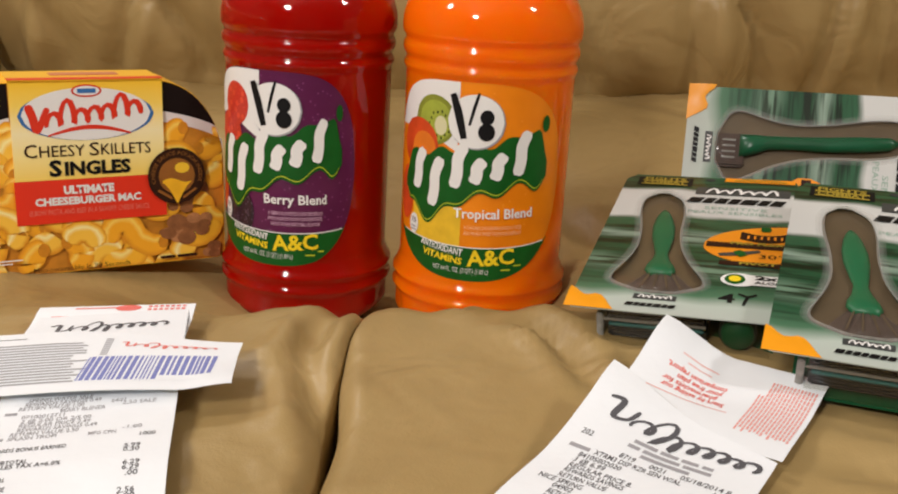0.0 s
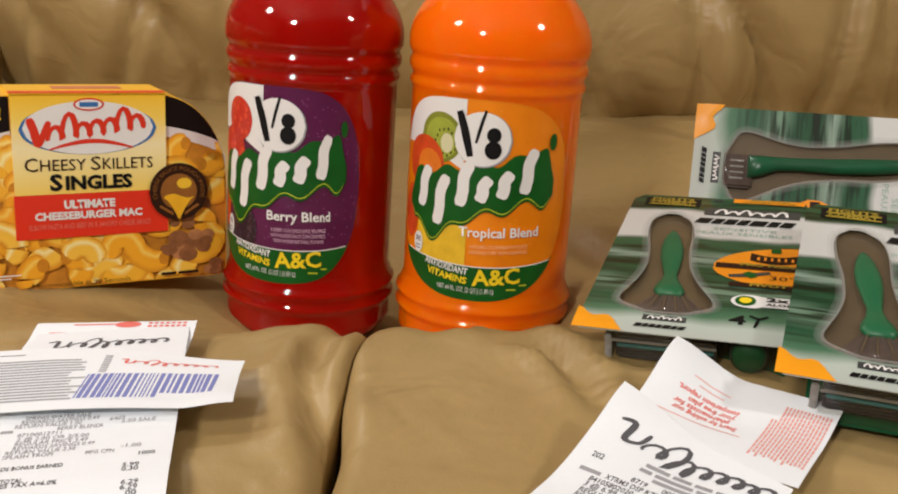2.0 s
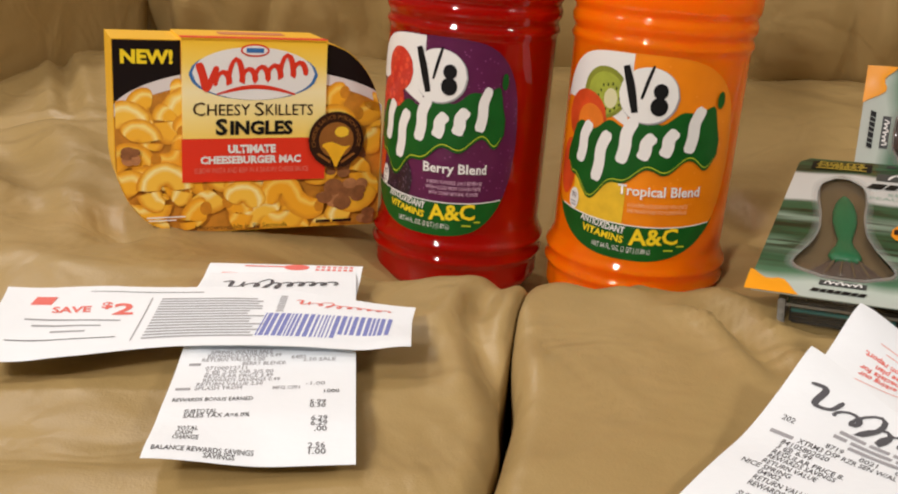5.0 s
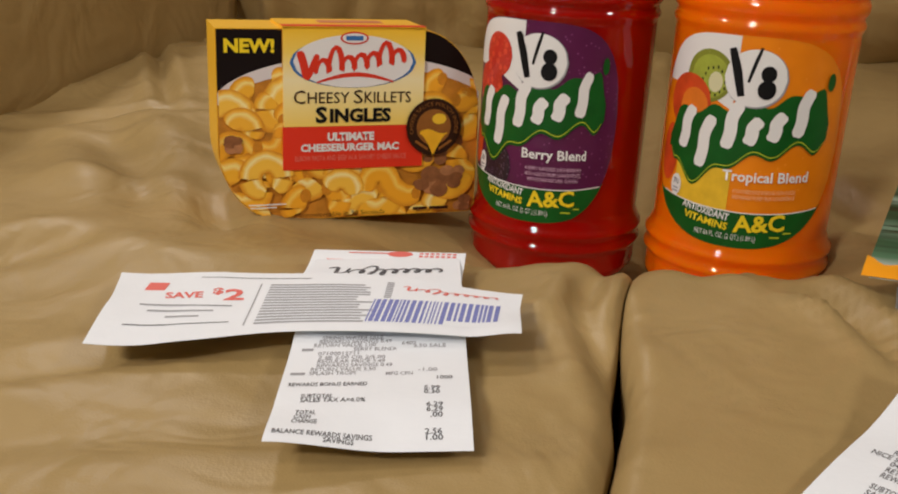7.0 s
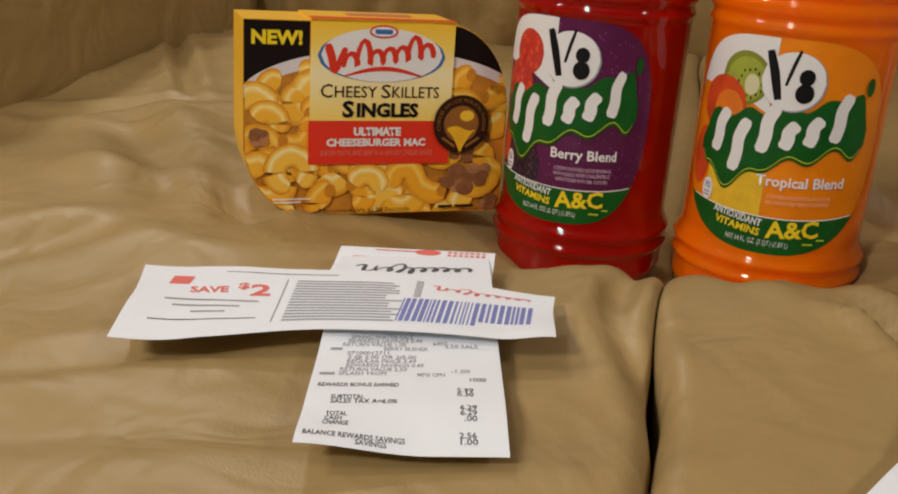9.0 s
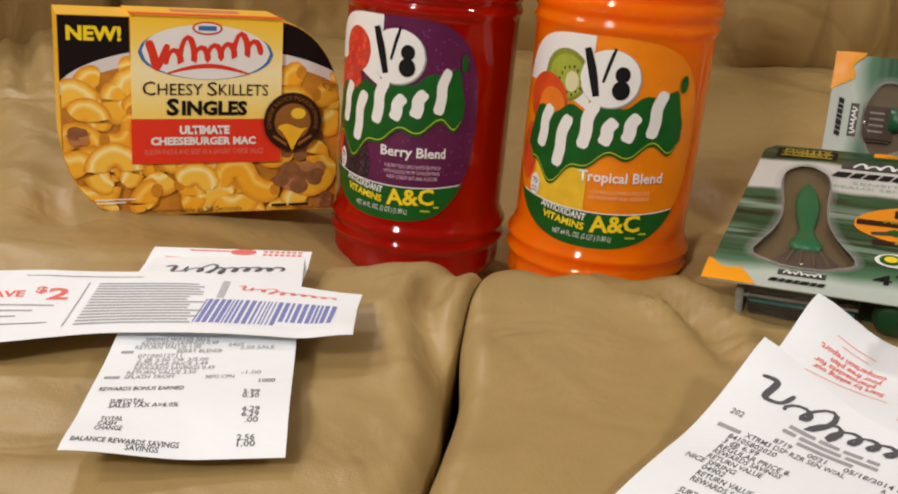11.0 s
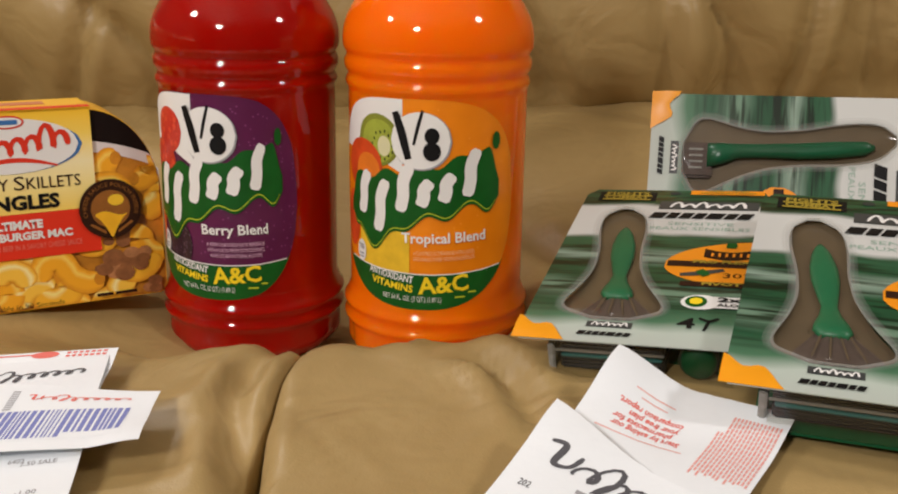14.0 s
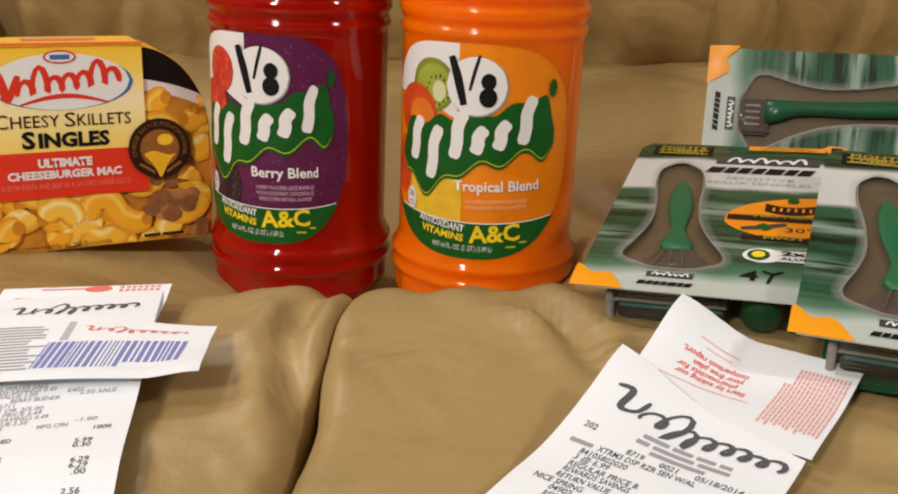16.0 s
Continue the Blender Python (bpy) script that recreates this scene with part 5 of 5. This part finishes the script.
    part("aloe_field", sheet("aloe_field", card, 0.83, 0.995, 0.206, 0.268, WHITE_PRINT, L * 1.5, 6, 2), ab)
    part("lettering", words("lettering", "2x", card_words, X(0.90), Y(0.248), 0.0062, BLACK_PRINT, L * 3, 0, 0.012, thick=0.0002), ab)
    part("lettering", words("lettering", "ALOE", card_words, X(0.91), Y(0.219), 0.0036, BLACK_PRINT, L * 3, 0, 0.013, thick=0.0001), ab)
    part("lettering", words("lettering", "4", card_words, X(0.735), Y(0.118), 0.0135, BLACK_PRINT, L, 0, 0.0085, thick=0.0003), cd)
    part("razor_sign", stroke("razor_sign", card_words, [(X(0.815), Y(0.085)), (X(0.83), Y(0.135))], 0.0018, BLACK_PRINT, L), cd)
    part("razor_sign", stroke("razor_sign", card_words, [(X(0.785), Y(0.148)), (X(0.83), Y(0.132)), (X(0.87), Y(0.150))], 0.0020, BLACK_PRINT, L * 2), cd)
    part("brand_plate", sheet("brand_plate", card, 0.300, 0.505, 0.074, 0.103, PLATE_GREY, L, 8, 2), cd)
    return th


def card_words(x, y, lift):
    return flat_card(x, y, lift)


def by_corner(corner, turn):
    """The pose that puts the card's lower left corner at a place."""
    m = turn.to_3x3()
    return Matrix.Translation(Vector(corner) - m @ Vector((-PW / 2, -PH / 2, 0))) @ turn


razor_pack(by_corner((0.062, 0.485, 0.4795), pose(0, 0, 0, 7.5, -3, -20)), "green and white card pack of disposable razors lying face up")
razor_pack(by_corner((0.143, 0.409, 0.491), pose(0, 0, 0, 9.5, 0, -21.5)), "green and white card pack of disposable razors overlapping another pack")
razor_pack(pose(0.2563, 0.6600, 0.5010, 0, 0, -16) @ pose(0, 0, 0, 62, 3, 0) @ pose(0, 0, 0, 0, 0, -90.5) @ pose(-0.0045, -0.0031, 0, 0, 0, 3.5), "green and white razor pack lying sideways, propped up behind the others", 0.018, True)


# ---- receipts and coupon ----
def lay(x, y, turn, curl):
    """A sheet on the seat: u across, v along, raised by curl."""
    c, s = math.cos(radians(turn)), math.sin(radians(turn))

    def f(u, v, up=0.0):
        X, Y = x + u * c - v * s, y + u * s + v * c
        return (X, Y, 0.4655 - 0.25 * max(0.0, 0.30 - Y) ** 1.3 + curl(u, v) + up)
    return f


def paper(name, f, u0, u1, v0, v1, parent, label="", nu=24, nv=44, slope=0.0):
    """A thin sheet; its far edge may be torn at a slope."""
    verts = []
    for d in (0.0, -0.00015):
        for i in range(nu):
            u = u0 + (u1 - u0) * i / (nu - 1)
            far = v1 + slope * (u - u0) + 0.0004 * noise.noise(Vector((u * 220, 3.0, 5.0)))
            verts += [f(u, v0 + (far - v0) * j / (nv - 1), d) for j in range(nv)]
    g = grid_faces(nu, nv)
    k = nu * nv
    return part(name, mesh_of(name, verts, g + [(k + d, k + c, k + b, k + a) for a, b, c, d in g], PAPER), parent, label)


def script(name, f, u0, u1, v, size, mat, lift, parent, slope=0.0):
    """A flowing brush mark in place of the shop's name."""
    x = 0.52 * size
    first = ribbon([(u0 - 0.2 * size, v + 0.80 * size), (u0 + 0.25 * size, v + 0.85 * size), (u0 + 0.20 * size, v + 0.10 * size), (u0 + 0.65 * size, v + 0.20 * size), (u0 + 0.85 * size, v + 0.75 * size)], 0.21 * size)
    part(name, brush(name, f, first, mat, lift, 0.6), parent)
    run = loops(u0 + 0.85 * size, v + 0.02 * size, u1, v + 0.02 * size + slope, [(x, 0), (1.0 * size, 0), (x, 0.45 * size), (x, 0.1 * size), (x, 0), (x, 0), (0.8 * x, 0), (0.9 * x, 0)], 0.17 * size, 0.35, 0.40)
    part(name, brush(name, f, run, mat, lift + 0.00004, 0.55), parent)


def print_row(f, text, u, v, tall, pitch, mat, lift, parent):
    """A line of narrow till print that starts at u."""
    part("lettering", words("lettering", text, f, u + pitch * len(text) / 2, v, tall, mat, lift, 0, pitch * len(text) * 0.97, thick=0.00005), parent)


U = 0.00018
rl = thing("receipt", pose(0, 0, 0), "long white printed receipt folded over, lying under a coupon", "receipt", "receipts")
f2 = lay(-0.1795, 0.4985, 5, lambda u, v: 0.0045 + 0.002 * smooth(-0.02, 0.0, v))
bs = paper("back_sheet", f2, -0.0415, 0.0415, -0.09, 0.0, rl, "folded back end with red print")
f1 = lay(-0.1435, 0.308, 11.0, lambda u, v: 0.0070 + 0.0055 * smooth(0.03, 0.0, v) * smooth(0.01, -0.04, u) + 0.001 * math.sin(v * 60) - 0.002 * smooth(0.03, 0.0, v))
fs = paper("front_sheet", f1, -0.0385, 0.0385, 0.0, 0.1850, rl)
part("red_print", bars("red_print", f2, [(-0.022, 0.012, -0.003), (-0.033, 0.010, -0.011)], RED_INK, U, 0.0012), bs)
part("red_mark", oval("red_mark", f2, 0.006, -0.0035, 0.007, 0.0032, RED_INK, U, 14), bs)
part("red_print", bars("red_print", f2, [(0.0165 + 0.003 * k, 0.0185 + 0.003 * k, -0.0025 - 0.0032 * j) for k in range(7) for j in range(4)], RED_INK, U, 0.0018), bs)
script("heading_stroke", f1, -0.0280, 0.0270, 0.1630, 0.0105, INK, U, fs)
lr = random.Random(3)
for text, u, v in (("SPRING WATER SALE", -0.024, 0.1060), ("REWARDS SAVINGS 0.49", -0.025, 0.1020), ("RETURN VALUE 1.00", -0.027, 0.0980), ("BERRY BLEND", -0.009, 0.0935), ("07100012711", -0.024, 0.0890),
                   ("2 @ 2.00 OR 2/5.00", -0.024, 0.0845), ("REGULAR PRICE 3.49", -0.024, 0.0800), ("REWARDS SAVINGS 0.49", -0.024, 0.0755), ("RETURN VALUE 2.50", -0.026, 0.0710), ("SPLASH TROPI", -0.026, 0.0665), ("MFG CPN", 0.004, 0.0655),
                   ("REWARDS BONUS EARNED", -0.0335, 0.0545), ("SUBTOTAL", -0.0270, 0.0425), ("SALES TAX A=6.0%", -0.0270, 0.0385), ("TOTAL", -0.0275, 0.0270), ("CASH", -0.0275, 0.0228), ("CHANGE", -0.0280, 0.0185),
                   ("BALANCE REWARDS SAVINGS", -0.0345, 0.0085), ("SAVINGS", -0.0150, 0.0045),
                   ("6402", 0.0100, 0.0960), ("2.50 SALE", 0.0150, 0.0930), ("A", 0.0065, 0.0900), ("-1.00", 0.0175, 0.0660), ("1000", 0.0250, 0.0570), ("5.99", 0.0200, 0.0460), ("0.30", 0.0200, 0.0420),
                   ("6.29", 0.0210, 0.0300), ("6.29", 0.0210, 0.0258), (".00", 0.0225, 0.0215), ("2.56", 0.0205, 0.0098), ("1.00", 0.0205, 0.0058)):
    print_row(f1, text, u - (0.002 if u < 0 else 0.0), v * 0.85 + (0.003 if u > 0.006 else 0.0), 0.0046, 0.00165, INK_SOFT if v > 0.06 else INK, U, fs)
part("small_print", bars("small_print", f1, [(-0.0335, -0.0285, 0.0795), (-0.0355, -0.0295, 0.0565)], INK_SOFT, U, 0.0022), fs)

fc = lay(-0.200, 0.423, 5.0, lambda u, v: 0.0098 + 0.004 * smooth(-0.06, -0.10, u) * smooth(0.035, -0.03, v) - 0.004 * smooth(-0.05, -0.10, u) + 0.0035 * smooth(0.075, 0.10, u) * smooth(0.0, -0.03, v) + 0.0012 * math.sin(u * 40) + 0.05 * abs(min(0.0, v)) * 0.12)


def fcoup(u, v, up=0.0):
    left, right = smooth(0.0, -0.10, u), smooth(0.0, 0.10, u)
    w = v * (1.0 + 0.58 * left) if v < 0 else v * (1.0 - 0.52 * right)
    return fc(u - 0.22 * v * left - 0.04 * v + 0.07 * max(0.0, v) * right, w, up)


cp = thing("coupon", pose(0, 0, 0), "long white coupon with red and blue print across a receipt", "coupon")
slip = paper("slip", fcoup, -0.099, 0.099, -0.0335, 0.0335, cp, "", 70, 16)
part("lettering", words("lettering", "SAVE", fcoup, -0.0635, 0.004, 0.0095, RED_INK, U, 4, 0.0185, thick=0.0003), slip)
part("lettering", words("lettering", "2", fcoup, -0.0390, 0.0055, 0.0175, RED_INK, U, 4, 0.0098, thick=0.0005), slip)
part("lettering", words("lettering", "$", fcoup, -0.0475, 0.0095, 0.0095, RED_INK, U, 4, 0.0052, thick=0.0003), slip)
part("red_sign", prism("red_sign", [(0, 0), (1, 0), (1, 1), (0, 1)], 0, 1, RED_INK, m=Matrix.Translation(fcoup(-0.084, 0.010, 0.0001)) @ Matrix.Rotation(0.12, 4, "Z") @ Matrix.Diagonal((0.010, 0.009, 0.0002, 1))), slip, "small red emblem")
part("small_print", bars("small_print", fcoup, [(-0.083, -0.038, -0.0055), (-0.078, -0.046, -0.0100), (-0.068, -0.052, -0.0145)], INK_SOFT, U, 0.0011), slip)
for row in ((-0.086, -0.036, -0.0205), (-0.058, -0.005, 0.0265)):
    part("rule_line", bars("rule_line", fcoup, [row], INK, U, 0.0006), slip)
part("rule_line", bars("rule_line", fcoup, [(-0.0285, -0.0279, v) for v in np.linspace(-0.024, 0.019, 24)], INK_SOFT, U, 0.0019), slip)
fine = []
for k in range(15):
    v = 0.0185 - 0.0030 * k
    fine.append((-0.0235, 0.0270 + lr.uniform(-0.006, 0.004), v))
part("fine_print", bars("fine_print", fcoup, fine, INK_SOFT, U, 0.0014), slip)
part("side_print", bars("side_print", fcoup, [(0.034, 0.0375, v) for v in np.linspace(0.004, 0.024, 9)], INK_SOFT, U, 0.0013), slip)
script("heading_stroke", fcoup, 0.0435, 0.0865, 0.0150, 0.0065, RED_INK, U, slip)
code = []
a = 0.0300
while a < 0.088:
    w = lr.choice((0.0007, 0.0012, 0.0020))
    tall = 0.8 if a > 0.064 else 1.0
    code.append((a, a + w, tall))
    a += w + lr.choice((0.0007, 0.0011))
bc = part("barcode", sheet("barcode", fcoup, 0.0285, 0.0895, -0.0248, 0.0018, PAPER, U * 0.5, 12, 4), slip, "blue barcode")
for a, b, tall in code:
    verts = []
    for v in np.linspace(-0.0235 + 0.004 * (tall < 1), 0.0010, 5):
        verts += [fcoup(a + 0.08 * v, v, U), fcoup(b + 0.08 * v, v, U)]
    part("bar", mesh_of("bar", verts, [(2 * i, 2 * i + 1, 2 * i + 3, 2 * i + 2) for i in range(4)], BLUE_INK, False), bc)

rr = thing("receipt", pose(0, 0, 0), "long white printed receipt with a bold black heading on the seat", "receipt", "receipts")
g2 = lay(0.1425, 0.433, -33.5, lambda u, v: 0.0040 + 0.0150 * smooth(-0.002, -0.045, u) * smooth(-0.075, -0.005, v) + 0.0035 * smooth(-0.04, 0.0, v) + 0.0008 * math.sin(v * 70))
bk = paper("back_sheet", g2, -0.0405, 0.0405, -0.075, 0.0, rr, "turned-over end with red print")
g1 = lay(0.1081, 0.3829, -33.8, lambda u, v: 0.0072 + 0.0130 * smooth(0.010, -0.045, u) * smooth(-0.075, 0.0, v) + 0.002 * smooth(-0.03, 0.0, v) + 0.0012 * math.sin(v * 50))
ft = paper("front_sheet", g1, -0.0400, 0.0410, -0.20, 0.0, rr, slope=-0.24)
script("heading_stroke", g1, -0.0285, 0.0345, -0.0315, 0.0135, INK, U, ft)
for text, u, v in (("202", -0.0325, -0.0455), ("8719", -0.0130, -0.0510), ("0021", 0.0000, -0.0510), ("05/18/2014 8", 0.0125, -0.0510), ("XTRM3 DSP RZR SEN W/AL", -0.0225, -0.0555), ("A", 0.0270, -0.0555), ("84105802020", -0.0270, -0.0600), ("3 @ 6.99", -0.0270, -0.0640),
                   ("REGULAR PRICE 8.", -0.0270, -0.0685), ("REWARDS SAVINGS", -0.0270, -0.0725), ("RETURN VALUE", -0.0270, -0.0770), ("NICE SPRING", -0.0330, -0.0815), ("04902", -0.0250, -0.0855), ("RETURN VALUE", -0.0250, -0.0900),
                   ("REWARDS SAVINGS", -0.0250, -0.0945), ("SUBTOTAL", -0.0250, -0.1030), ("SALES TAX A=6.0%", -0.0250, -0.1075), ("TOTAL", -0.0250, -0.1160), ("CASH", -0.0250, -0.1205), ("CHANGE", -0.0250, -0.1250)):
    print_row(g1, text, u, v, 0.0048, 0.00172, INK, U, ft)
part("small_print", bars("small_print", g1, [(-0.0120, -0.0020, -0.0385), (-0.0005, 0.0070, -0.0385), (0.0085, 0.0155, -0.0385), (0.0170, 0.0215, -0.0385), (-0.0130, -0.0080, -0.0425), (-0.0065, 0.0090, -0.0425), (0.0105, 0.0220, -0.0425),
                                             (-0.0060, 0.0145, -0.0465), (-0.0330, -0.0240, -0.0555)], INK_SOFT, U, 0.0024), ft)
for k, text in enumerate(("Start by asking our", "pharmacists for", "your free plan", "comparison report.")):
    part("lettering", words("lettering", text, g2, -0.010 + 0.003 * (k % 2) * -1, -0.0425 + 0.0048 * k, 0.0052, RED_INK, U, 180, (0.030, 0.026, 0.022, 0.029)[k], thick=0.00015), bk)
part("red_print", bars("red_print", g2, [(-0.030, 0.008, -0.0480), (-0.020, -0.008, -0.0215), (-0.024, -0.006, -0.0175)], material("faint red ink", (0.78, 0.40, 0.36), 0.6), U, 0.0007), bk)
blocks = []
for k in range(15):
    u = 0.0150 + 0.00160 * k
    v = -0.012 - (0.012 if k < 2 else 0.0)
    while v > -0.058:
        w = lr.uniform(0.0018, 0.0042)
        blocks.append((u, u + 0.0009, v, v - w))
        v -= w + 0.0006
verts, faces = [], []
for a, b, c, d in blocks:
    k = len(verts)
    verts += [g2(a, c, U), g2(b, c, U), g2(b, d, U), g2(a, d, U)]
    faces.append((k, k + 1, k + 2, k + 3))
part("red_block", mesh_of("red_block", verts, faces, material("soft red ink", (0.80, 0.36, 0.32), 0.6), False), bk)
